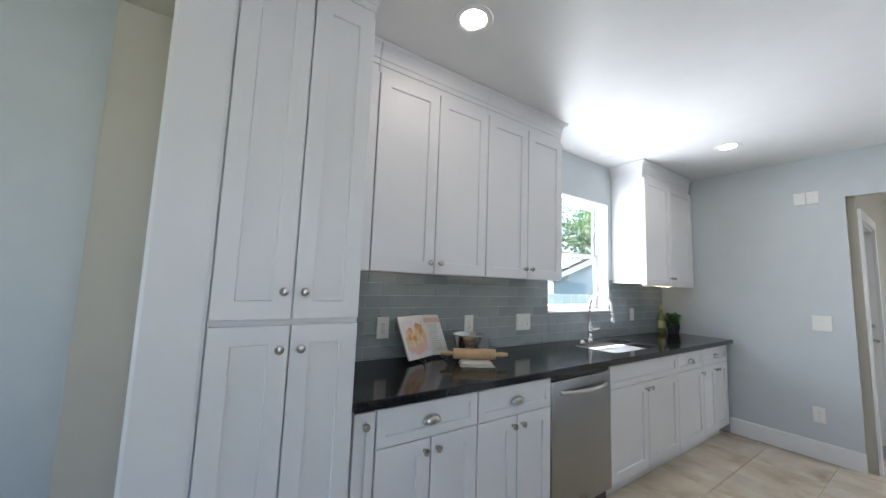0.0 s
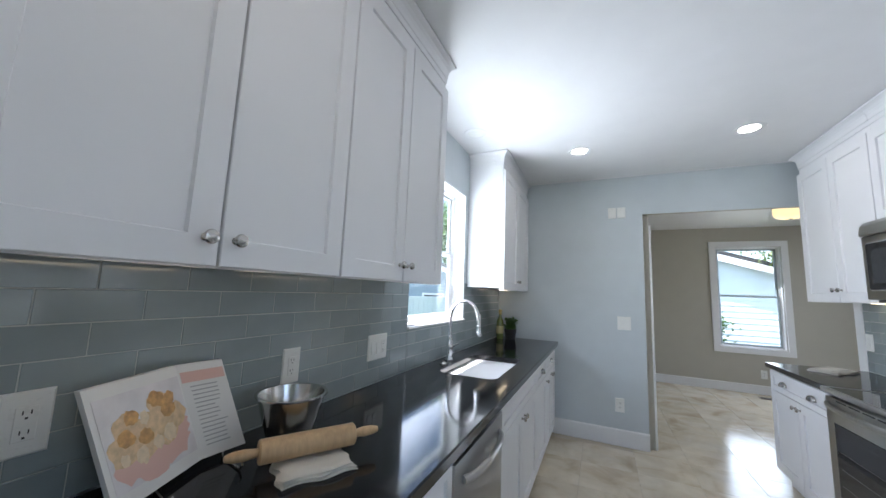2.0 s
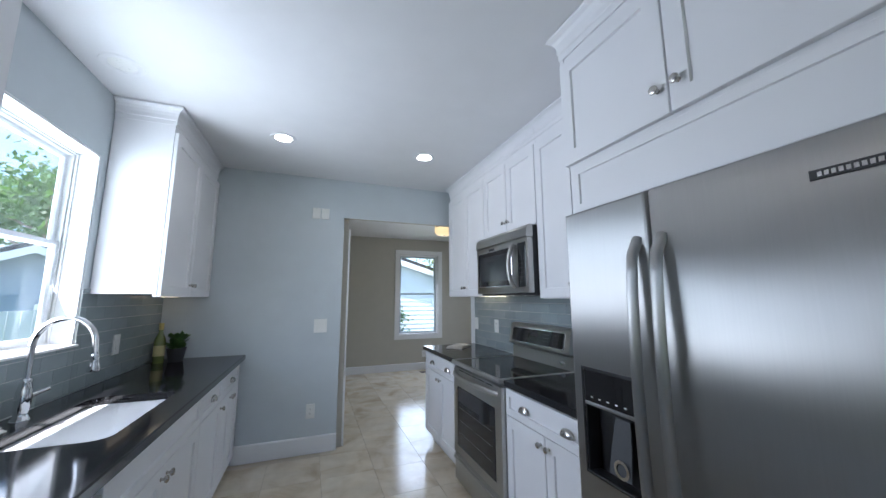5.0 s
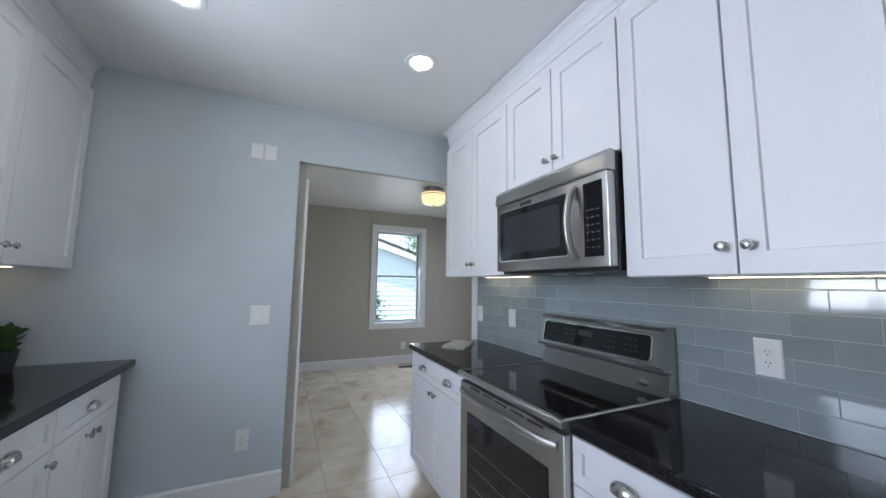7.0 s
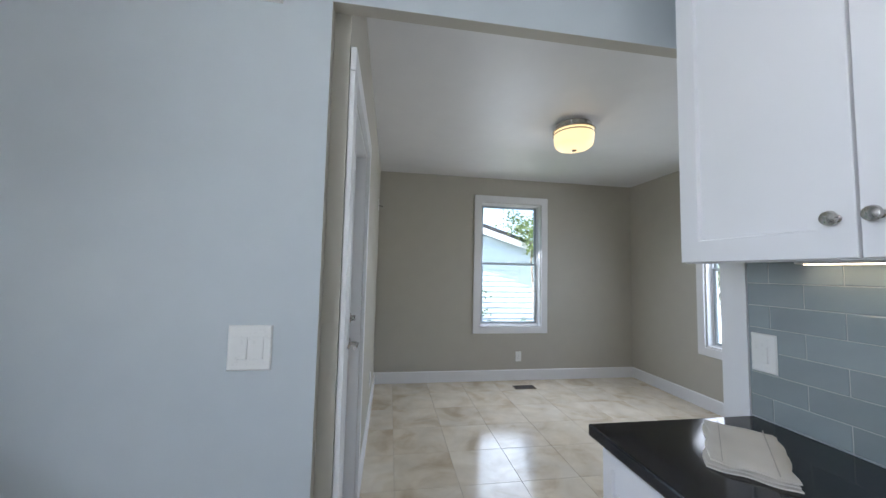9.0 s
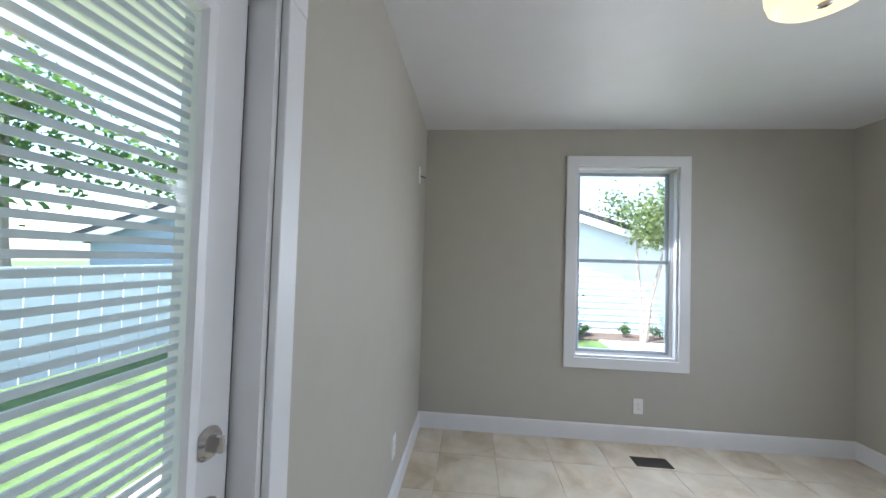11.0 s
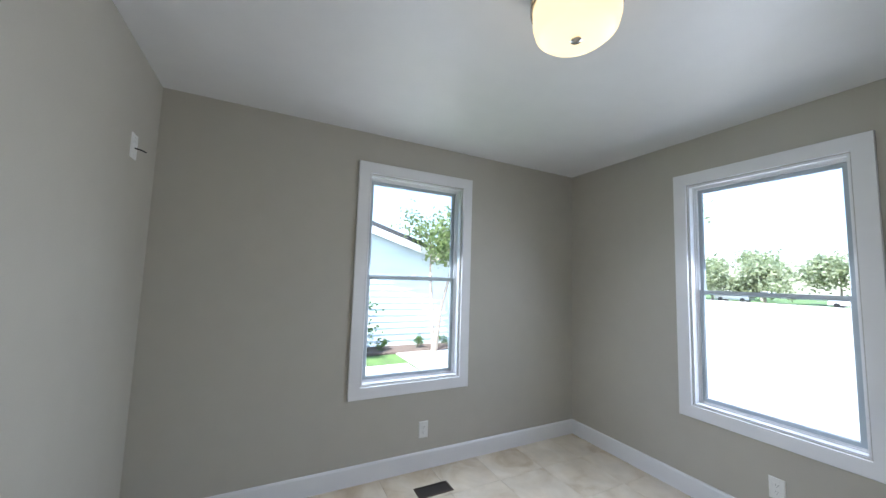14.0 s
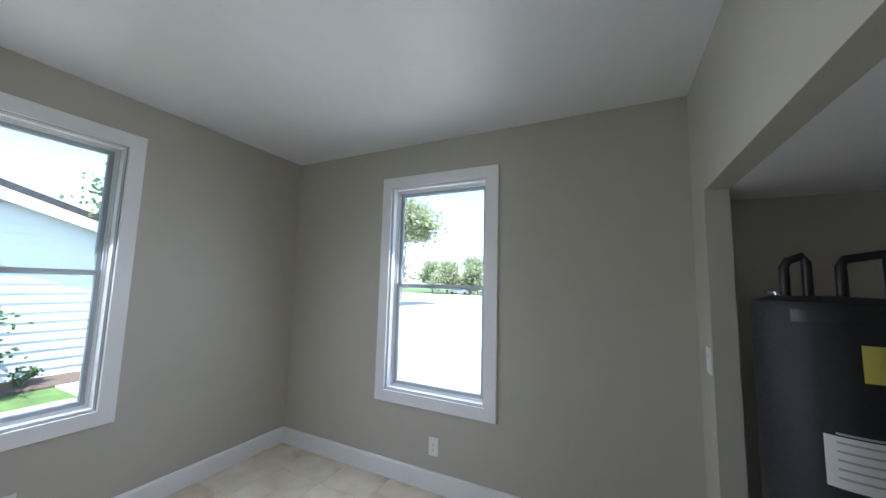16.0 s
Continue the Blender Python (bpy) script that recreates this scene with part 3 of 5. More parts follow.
part("body", bx(-fw / 2 + 0.011, fw / 2 - 0.011, 0.004, fd - 0.004, 1.768, 2.57), M_CAB, fr)
shaker("panel", fw - 0.06, 0.200, 0, 1.868, fd - 0.010, fr, rail=0.034, t=0.014)
for i in (0, 1):
    cx = (-0.25 + 0.5 * i) * fw
    d = shaker("door", fw / 2 - 2 * GAP, UZ1 - 1.985, cx, (UZ1 + 1.985) / 2, fd - 0.002, fr)
    knob(cx + (1 if i == 0 else -1) * (fw / 4 - 0.034), fd + 0.016, 2.075, d)
crown(fr, -fw / 2 - 0.010, fw / 2 + 0.010, fd, UZ1 + 0.035, CEIL - 0.004, (1, 1))


# ---- worktops ----
def slab_with_hole(x0, x1, y0, y1, z0, z1, hole=None):
    """A worktop with an eased top edge and, for the sink, a hole with rounded corners."""
    if not hole:
        return bx(x0, x1, y0, y1, z0, z1, bevel=0.006)
    bm = bmesh.new()
    hx0, hx1, hy0, hy1, r = hole
    pts = []
    for cx, cy, a0 in ((hx1 - r, hy1 - r, 0), (hx0 + r, hy1 - r, 90), (hx0 + r, hy0 + r, 180), (hx1 - r, hy0 + r, 270)):
        for k in range(7):
            a = radians(a0 + 15 * k)
            pts.append((cx + r * math.cos(a), cy + r * math.sin(a)))
    outer = [(x1, y1), (x0, y1), (x0, y0), (x1, y0)]
    e = 0.005

    def inset(p):
        return (p[0] - e if p[0] == x1 else p[0] + e, p[1] - e if p[1] == y1 else p[1] + e)
    levels = {}
    for key, zz, ps in (("ob", z0, outer), ("om", z1 - e, outer), ("ot", z1, [inset(p) for p in outer]), ("ht", z1, pts), ("hb", z0, pts)):
        levels[key] = [bm.verts.new((*p, zz)) for p in ps]

    def band(a, b):
        n = len(a)
        for i in range(n):
            bm.faces.new((a[i], a[(i + 1) % n], b[(i + 1) % n], b[i]))
    band(levels["ob"], levels["om"])
    band(levels["om"], levels["ot"])
    band(levels["ht"], levels["hb"])
    for o, h in ((levels["ot"], levels["ht"]), (levels["ob"], levels["hb"])):
        for c in range(4):
            for k in range(6):
                bm.faces.new((o[c], h[c * 7 + k + 1], h[c * 7 + k]))
            bm.faces.new((o[c], o[(c + 1) % 4], h[((c + 1) * 7) % 28], h[c * 7 + 6]))
    return bm


SX0, SX1, SY0, SY1 = 0.170, 0.530, -1.95, -1.25
CT0, CT1 = 0.878, 0.915
tagged(link("worktop", slab_with_hole(0.009, 0.655, -3.940, -0.006, CT0, CT1, (SX0, SX1, SY0, SY1, 0.06)), M_STONE), "polished black granite worktop with a sink cut-out", "worktop")
tagged(link("worktop", bx(2.305, XR - 0.009, -0.930, -0.055, CT0, CT1, bevel=0.006), M_STONE), "polished black granite worktop at the end of the run", "worktop")
tagged(link("worktop", bx(2.305, XR - 0.009, -2.425, -1.687, CT0, CT1, bevel=0.006), M_STONE), "polished black granite worktop beside the refrigerator", "worktop")

# ---- sink and tap ----
sink = thing("sink", pose((SX0 + SX1) / 2, (SY0 + SY1) / 2, CT0), "satin steel undermount kitchen sink", "sink")
sw, sl = SX1 - SX0 + 0.01, SY1 - SY0 + 0.01


def round_rect(w, l, r, z, n=6):
    out = []
    for cx, cy, a0 in ((w / 2 - r, l / 2 - r, 0), (-w / 2 + r, l / 2 - r, 90), (-w / 2 + r, -l / 2 + r, 180), (w / 2 - r, -l / 2 + r, 270)):
        for k in range(n + 1):
            a = radians(a0 + 90 * k / n)
            out.append((cx + r * math.cos(a), cy + r * math.sin(a), z))
    return out


def loft(loops, cap=(True, True)):
    bm = bmesh.new()
    vs = [[bm.verts.new(p) for p in lp] for lp in loops]
    for p, q in zip(vs, vs[1:]):
        for i in range(len(p)):
            bm.faces.new((p[i], p[(i + 1) % len(p)], q[(i + 1) % len(p)], q[i]))
    if cap[0]:
        bm.faces.new(vs[0])
    if cap[1]:
        bm.faces.new(vs[-1])
    return bm


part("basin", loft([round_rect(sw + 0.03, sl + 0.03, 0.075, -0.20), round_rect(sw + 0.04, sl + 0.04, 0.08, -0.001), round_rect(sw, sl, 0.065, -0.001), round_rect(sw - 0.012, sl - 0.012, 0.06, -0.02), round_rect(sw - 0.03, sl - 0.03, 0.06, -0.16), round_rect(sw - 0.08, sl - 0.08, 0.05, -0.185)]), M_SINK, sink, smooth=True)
part("drain", lathe([(0, -0.183), (0.03, -0.183), (0.043, -0.181), (0.045, -0.186)], 24), M_CHROME, sink, "chrome drain", smooth=True)

tap = thing("kitchen_tap", pose(0.085, -1.575, CT1), "polished chrome gooseneck kitchen tap with pull-down spray", "tap")
part("base", lathe([(0, 0), (0.030, 0), (0.030, 0.006), (0.024, 0.014), (0.021, 0.030), (0.024, 0.05), (0.026, 0.09), (0.024, 0.12), (0.018, 0.15), (0.020, 0.158), (0.016, 0.168), (0, 0.168)], 24), M_CHROME, tap, smooth=True)
arc = [(0, 0, 0.165), (0, 0, 0.30)] + [(0.105 - 0.105 * math.cos(radians(a)), 0, 0.30 + 0.115 * math.sin(radians(a))) for a in range(15, 181, 15)] + [(0.213, 0, 0.255)]
part("spout", tube(arc, 0.0115, 14), M_CHROME, tap, smooth=True)
part("spray_head", lathe([(0, 0.0), (0.021, 0.0), (0.023, 0.008), (0.018, 0.03), (0.014, 0.055), (0.016, 0.062), (0.013, 0.075), (0, 0.078)], 20, pose(0.214, 0, 0.180)), M_CHROME, tap, smooth=True)
part("lever", tube([(0.0, 0.02, 0.085), (0.004, 0.045, 0.090), (0.010, 0.075, 0.094), (0.016, 0.118, 0.099)], [0.012, 0.010, 0.006, 0.007], 12), M_CHROME, tap, smooth=True)
tagged(link("soap_dispenser", lathe([(0, 0), (0.026, 0), (0.026, 0.004), (0.018, 0.010), (0.012, 0.014), (0.012, 0.022), (0, 0.024)], 20, pose(0.115, -1.735, CT1)), M_NICKEL, smooth=True), "low round metal tap-hole cap on the worktop", "tap fitting")

# ---- dishwasher ----
dw = thing("dishwasher", pose(0, -2.4925, 0, 0, 0, -90), "stainless steel dishwasher under the black worktop", "dishwasher")
part("body", bx(-0.292, 0.292, 0.03, 0.60, 0.01, 0.872), M_BLACK, dw)
part("control_strip", bx(-0.290, 0.290, 0.60, 0.625, 0.845, 0.872, bevel=0.003), M_BLACK, dw, "black control strip")
ddoor = part("door", bx(-0.290, 0.290, 0.60, 0.640, 0.115, 0.842, bevel=0.006), M_STEELH, dw, "brushed steel door", smooth=True)
hx = [(-0.225 + 0.45 * i / 12, 0.645 + 0.038 * math.sin(math.pi * i / 12) ** 0.5, 0.775) for i in range(13)]
part("handle", tube(hx, 0.013, 12), M_STEEL, ddoor, "bowed steel bar handle", smooth=True)
part("badge", bx(-0.03, 0.03, 0.640, 0.642, 0.150, 0.162), M_NICKEL, ddoor)
part("toe_panel", bx(-0.29, 0.29, 0.52, 0.545, 0.0, 0.105, bevel=0.002), M_BLACK, dw)

# ---- range ----
def rounded_panel(w, h, r, steps, cx=0.0, cz=0.0):
    """An upright panel with rounded corners; steps: (inset, y)."""
    return loft([[(x + cx, y, z + cz) for x, z, _ in round_rect(w - 2 * i, h - 2 * i, max(r - i, 0.002), 0)] for i, y in steps])


rg = thing("range", pose(XR, -1.308, 0, 0, 0, 90), "stainless steel electric range with a black glass cooktop", "range")
RW = 0.374
part("body", bx(-RW, RW, 0.02, 0.60, 0.03, 0.895), M_STEEL, rg, smooth=False)
part("cooktop_frame", ring_loft(2 * RW + 0.004, 0.600, [(0, 0.0), (0, 0.022), (0.004, 0.026), (0.014, 0.026), (0.014, 0.0)]), M_STEEL, rg, m=pose(0, 0.355, 0.893, 90, 0, 0) @ pose(0, 0, 0))
part("cooktop", bx(-RW + 0.012, RW - 0.012, 0.068, 0.642, 0.896, 0.916, bevel=0.002), M_BGLASS, rg, "black ceramic glass cooktop")
od = part("oven_door", bx(-RW + 0.002, RW - 0.002, 0.600, 0.640, 0.235, 0.868, bevel=0.008), M_STEEL, rg, "steel oven door", smooth=True)
part("oven_window", rect_loft(2 * RW - 0.16, 0.43, [(0, 0.636), (0, 0.6415), (0.004, 0.6435)], 0, 0.515), M_OVEN, od, "dark oven window")
for i in range(3):
    part("oven_rack", tube([(-0.26, 0.6425, 0.40 + 0.09 * i), (0.26, 0.6425, 0.40 + 0.09 * i)], 0.0018, 6), M_NICKEL, od)
hx = [(-RW + 0.03 + (2 * RW - 0.06) * i / 14, 0.642 + 0.045 * math.sin(math.pi * i / 14) ** 0.55, 0.825) for i in range(15)]
part("handle", tube(hx, 0.015, 12), M_STEEL, od, "bowed steel handle", smooth=True)
for i in range(5):
    part("vent_slot", bx(-0.27 + 0.11 * i, -0.18 + 0.11 * i, 0.638, 0.6415, 0.852, 0.860), M_SLOT, od)
dr = part("storage_drawer", bx(-RW + 0.002, RW - 0.002, 0.600, 0.632, 0.035, 0.225, bevel=0.006), M_STEEL, rg, smooth=True)
part("drawer_lip", bx(-RW + 0.01, RW - 0.01, 0.630, 0.650, 0.185, 0.205, bevel=0.006), M_STEEL, dr, smooth=True)
bg = part("backguard", loft([[(x, y, z) for x, y, z in ((-RW, 0.012, zz), (RW, 0.012, zz), (RW, yy, zz), (-RW, yy, zz))] for zz, yy in ((0.90, 0.075), (1.005, 0.070), (1.012, 0.050), (1.020, 0.050), (1.028, 0.100), (1.04, 0.112), (1.185, 0.082), (1.198, 0.070), (1.200, 0.055))]), M_STEEL, rg, "steel control backguard", smooth=False)
part("panel_bezel", rounded_panel(2 * RW - 0.085, 0.122, 0.022, [(0, -0.002), (0, 0.0025), (0.002, 0.004)]), M_CHROME, bg, "bright bezel", m=pose(0, 0.099, 1.112, 11.5, 0, 0))
part("control_panel", rounded_panel(2 * RW - 0.10, 0.108, 0.018, [(0, 0.0), (0, 0.005), (0.002, 0.006)]), M_BGLASS, bg, "black glass control panel", m=pose(0, 0.099, 1.110, 11.5, 0, 0))
part("display", rect_loft(0.090, 0.030, [(0, 0), (0, 0.0008)], 0.02, 0.018), M_SLOT, bg, "dark clock display", m=pose(0, 0.1052, 1.112, 11.5, 0, 0))
mark_rng = random.Random(6)
for cx in (-0.235, -0.125, 0.125, 0.235):
    for i in range(3):
        for k in range(3):
            mw_, mx, mz = mark_rng.uniform(0.006, 0.014), cx + 0.024 * (i - 1), 0.026 * (k - 1)
            part("control_mark", bx(mx - mw_ / 2, mx + mw_ / 2, 0, 0.0008, mz - 0.0014, mz + 0.0014), M_PLATEG, bg, m=pose(0, 0.1053, 1.112, 11.5, 0, 0))
part("badge", lathe([(0, 0), (0.024, 0), (0.024, 0.003), (0, 0.004)], 20, pose(-0.26, 0.073, 0.955, -90, 0, 0) @ Matrix.Diagonal((1.3, 0.55, 1, 1))), M_CHROME, bg, "small oval badge")

# ---- microwave ----
mw = thing("microwave", pose(XR, -1.345, 0, 0, 0, 90), "stainless steel over-the-range microwave", "microwave")
MW = 0.372
part("case", bx(-MW + 0.002, MW - 0.002, 0.004, 0.385, 1.430, 1.900), M_BLACK, mw, "black case")
front = part("front", bx(-MW, MW, 0.386, 0.430, 1.445, 1.815, bevel=0.006), M_STEEL, mw, "brushed steel front", smooth=True)
part("vent_grille", loft([[(-MW, yy0, zz), (MW, yy0, zz), (MW, yy, zz), (-MW, yy, zz)] for zz, yy, yy0 in ((1.818, 0.436, 0.386), (1.824, 0.440, 0.386), (1.880, 0.432, 0.386), (1.902, 0.412, 0.386))]), M_STEEL, mw, "steel top grille")
part("window_bezel", rounded_panel(0.516, 0.281, 0.020, [(0, 0.425), (0, 0.4312), (0.002, 0.4322)], 0.085, 1.635), M_CHROME, front, "bright window edge")
dwin = part("door_window", rounded_panel(0.504, 0.269, 0.016, [(0, 0.425), (0, 0.4330), (0.003, 0.4345)], 0.085, 1.635), M_BGLASS, front, "black glass door window")
part("window_mesh", rounded_panel(0.420, 0.196, 0.012, [(0, 0.430), (0, 0.4348), (0.001, 0.4350)], 0.085, 1.637), M_MESH, dwin, "dark grey perforated mesh")
cp = part("control_panel", rect_loft(0.092, 0.300, [(0, 0.425), (0, 0.4315), (0.003, 0.433)], -0.300, 1.635), M_BGLASS, front, "black button panel")
for i in range(3):
    for k in range(6):
        part("button", bx(-0.331 + 0.025 * i, -0.319 + 0.025 * i, 0.433, 0.4337, 1.520 + 0.030 * k, 1.5235 + 0.030 * k), M_PLATEG, cp)
hz = [(-0.212, 0.434 + 0.048 * math.sin(math.pi * i / 14) ** 0.6, 1.480 + 0.300 * i / 14) for i in range(15)]
part("handle", tube(hz, 0.016, 12), M_STEEL, front, "bowed steel handle", smooth=True)
part("badge", bx(0.07, 0.16, 0.430, 0.4312, 1.752, 1.797), M_SLOT, front)
part("underside_light", bx(-0.10, -0.05, 0.20, 0.26, 1.426, 1.430), M_PLATE, mw, "cooktop lamp lens")
part("underside_light", bx(0.06, 0.11, 0.20, 0.26, 1.426, 1.430), M_PLATE, mw, "cooktop lamp lens")

# ---- refrigerator ----
rf = thing("refrigerator", pose(XR, (FY0 + FY1) / 2, 0, 0, 0, 90), "stainless steel side-by-side refrigerator with a door dispenser", "refrigerator")
RFW = (FY1 - FY0) / 2 - 0.006
RD = XR - FX
part("case", bx(-RFW + 0.004, RFW - 0.004, 0.02, RD - 0.075, 0.02, 1.735), M_BLACK, rf, "dark case")
seam = RFW - 0.375
for nm, x0, x1 in (("freezer_door", seam + 0.004, RFW), ("fridge_door", -RFW, seam - 0.004)):
    dcx = (seam + RFW) / 2 + 0.02
    if nm == "freezer_door":
        sides = [(x0, x1, 0.075, 1.752, RD - 0.07), (x0, x1, 0.075, 1.752, RD - 0.010), (x0 + 0.003, x1 - 0.003, 0.078, 1.749, RD - 0.003), (x0 + 0.010, x1 - 0.010, 0.085, 1.742, RD), (dcx - 0.111, dcx + 0.111, 0.779, 1.151, RD), (dcx - 0.111, dcx + 0.111, 0.779, 1.151, RD - 0.055)]
        leaf_mesh = loft([[(a, y, c), (b, y, c), (b, y, e), (a, y, e)] for a, b, c, e, y in sides])
    else:
        leaf_mesh = bx(x0, x1, RD - 0.07, RD, 0.075, 1.752, bevel=0.012)
    d = part(nm, leaf_mesh, M_STEELH, rf, "brushed steel door", smooth=nm != "freezer_door")
    hx0 = seam + (0.042 if nm == "freezer_door" else -0.042)
    pts = [(hx0, RD + 0.052 * math.sin(math.pi * i / 18) ** 0.28 - 0.002, 0.56 + 1.04 * i / 18) for i in range(19)]
    part("handle", tube(pts, 0.0165, 12), M_STEELH, d, "long bowed steel handle", smooth=True)
    if nm == "freezer_door":
        dp = part("dispenser", ring_loft(0.245, 0.375, [(0, RD - 0.004), (0, RD + 0.002), (0.003, RD + 0.004), (0.010, RD + 0.004), (0.0125, RD - 0.004)], dcx, 0.965), M_BLACK, d, "black water and ice dispenser")
        part("dispenser_display", rect_loft(0.218, 0.118, [(0, RD - 0.010), (0, RD + 0.001), (0.001, RD + 0.002)], dcx, 1.090), M_BGLASS, dp)
        for i in range(5):
            part("dispenser_mark", bx(dcx - 0.075 + 0.036 * i, dcx - 0.065 + 0.036 * i, RD + 0.0022, RD + 0.0028, 1.046, 1.051), M_PLATE, dp)
        part("divider", bx(dcx - 0.109, dcx + 0.109, RD - 0.012, RD + 0.003, 1.018, 1.029, bevel=0.002), M_STEELH, dp, "thin steel divider")
        part("dispenser_bay", loft([[(dcx + sx * w, yy, 0.8985 + sz * h) for sx, sz in ((-1, -1), (1, -1), (1, 1), (-1, 1))] for w, h, yy in ((0.1100, 0.1190, RD - 0.053), (0.1100, 0.1190, RD - 0.001), (0.106, 0.1165, RD - 0.001), (0.100, 0.111, RD - 0.050))]), M_BLACK, dp, "deep black dispenser bay")
        pd = part("dispenser_paddle", loft([[(dcx + a, RD - 0.046 + b, z), (dcx + a + w, RD - 0.046 + b, z), (dcx + a + w, RD - 0.040 + b, z), (dcx + a, RD - 0.040 + b, z)] for a, w, b, z in ((-0.050, 0.060, 0.004, 0.992), (-0.062, 0.080, 0.020, 0.900), (-0.068, 0.088, 0.036, 0.815))]), M_POT, dp, "sloping grey paddle")
        part("paddle_disc", lathe([(0.020, 0), (0.030, 0), (0.030, 0.004), (0.020, 0.004)], 24, pose(dcx - 0.030, RD - 0.008, 0.842, -90, 0, 0)), M_CHROME, pd, "pale ring mark", smooth=True)
        part("drip_tray", bx(dcx - 0.105, dcx + 0.105, RD - 0.045, RD + 0.006, 0.780, 0.789, bevel=0.002), M_BLACK, dp)
    else:
        nb = part("name_badge", rect_loft(0.112, 0.022, [(0, RD - 0.001), (0, RD + 0.002), (0.002, RD + 0.003)], -0.358, 1.664), M_SLOT, d, "small dark metal badge")
        for i in range(9):
            part("badge_bar", bx(-0.406 + 0.0105 * i, -0.399 + 0.0105 * i, RD + 0.003, RD + 0.0036, 1.659, 1.669), M_NICKEL, nb)
part("base_grille", bx(-RFW + 0.01, RFW - 0.01, RD - 0.09, RD - 0.075, 0.0, 0.07), M_BLACK, rf)

# ---- wall plates ----
def wall_plate(m, gangs, devices, label, h=0.127):
    """A wall plate with rockers ('s'), duplex sockets ('o') or blanks ('b')."""
    w = 0.078 + 0.042 * (gangs - 1)
    p = thing("wall_plate", m, label, "wall plate", "white wall plates")
    part("plate", rect_loft(w, h, [(0, 0), (0, 0.003), (0.004, 0.0065)]), M_PLATE, p)
    for i, d in enumerate(devices):
        cx = (i - (len(devices) - 1) / 2) * 0.044
        if d == "s":
            part("rocker", loft([[(cx + sx * 0.0165, 0.0060, sz * 0.033) for sx, sz in ((-1, -1), (1, -1), (1, 1), (-1, 1))], [(cx - 0.0155, 0.0115, -0.031), (cx + 0.0155, 0.0115, -0.031), (cx + 0.0155, 0.0072, 0.031), (cx - 0.0155, 0.0072, 0.031)]]), M_PLATE, p, "white rocker switch")
        elif d == "o":
            s = part("socket", rect_loft(0.033, 0.067, [(0, 0.006), (0, 0.0075), (0.001, 0.0082)], cx, 0), M_PLATE, p, "white duplex socket")
            for z in (-0.019, 0.019):
                for x in (-0.006, 0.006):
                    part("slot", bx(cx + x - 0.001, cx + x + 0.001, 0.0080, 0.0087, z - 0.001, z + 0.007), M_SLOT, s)
                part("slot", bx(cx - 0.002, cx + 0.002, 0.0080, 0.0087, z - 0.010, z - 0.006), M_SLOT, s)
        else:
            part("screw", lathe([(0, 0), (0.0028, 0), (0.0022, 0.001), (0, 0.0012)], 10, pose(cx, 0.0063, 0.045, -90, 0, 0)), M_NICKEL, p)
    return p


T = 0.0085
for y, z, g, d, lab in ((-3.555, 1.098, 1, "o", "white socket plate on the tiles by the cookbook"), (-2.900, 1.096, 1, "o", "white socket plate on the tiles"), (-2.350, 1.095, 3, "oss", "wide white plate with a socket and two switches"), (-0.703, 1.120, 1, "s", "white switch plate near the corner")):
    wall_plate(pose(T, y, z, 0, 0, -90), g, d, lab)
for x, z, g, d, lab in ((1.276, 1.150, 2, "ss", "white double rocker switch plate on the blue wall"), (1.190, 2.266, 1, "b", "blank white cover plate high on the blue wall"), (1.274, 2.266, 1, "b", "blank white cover plate high on the blue wall"), (1.222, 0.370, 1, "o", "white socket plate low on the blue wall")):
    wall_plate(pose(x, 0, z, 0, 0, 180), g, d, lab, 0.112 if z > 2 else 0.130)
for y, d, lab in ((-0.100, "s", "white switch plate at the end of the tiles"), (-0.543, "o", "white socket plate on the tiles"), (-1.985, "o", "white socket plate on the tiles by the refrigerator")):
    wall_plate(pose(XR - T, y, 1.135, 0, 0, 90), 1, d, lab)
wall_plate(pose(3.365, YD1, 0.30, 0, 0, 180), 1, "o", "white socket plate under the window")
wall_plate(pose(XD1, 1.66, 0.305, 0, 0, 90), 1, "o", "white socket plate under the window")
wall_plate(pose(XD0, 2.25, 0.36, 0, 0, -90), 1, "o", "white socket plate low on the greige wall")
wall_plate(pose(4.805, YD0, 1.15, 0, 0, 0), 1, "s", "white switch plate beside the closet opening")
wp = wall_plate(pose(XD0, 2.88, 2.14, 0, 0, -90), 1, "b", "white cover plate with a short cable high on the wall")
part("cable", tube([(0.0, 0.006, -0.01), (-0.01, 0.03, -0.012), (-0.02, 0.05, -0.02)], 0.004, 8), M_BLACK, wp, "short black cable end")


# ---- ceiling lamps ----
def downlight(x, y, lit=True):
    d = thing("recessed_downlight", pose(x, y, CEIL), "white recessed ceiling downlight, lit" if lit else "white recessed ceiling downlight", "downlight", "recessed kitchen downlights")
    part("trim_ring", lathe([(0.066, 0.006), (0.064, -0.002), (0.074, -0.006), (0.092, -0.004), (0.096, 0.001)], 36), M_TRIM, d, smooth=True)
    part("lens", lathe([(0, -0.002), (0.050, -0.002), (0.066, 0.001)], 30), M_LIGHTS if lit else M_PLATE, d, "glowing frosted lens" if lit else "", smooth=True)
    return d


for x, y in ((0.735, -3.495), (0.922, -0.835), (2.056, -0.862)):
    downlight(x, y)
downlight(0.19, -1.45, False)

fl = thing("flush_ceiling_lamp", pose(3.160, 1.508, CEIL) @ Matrix.Diagonal((0.90, 0.90, 0.90, 1)), "flush ceiling lamp with a warm frosted bowl and nickel bands", "ceiling lamp")
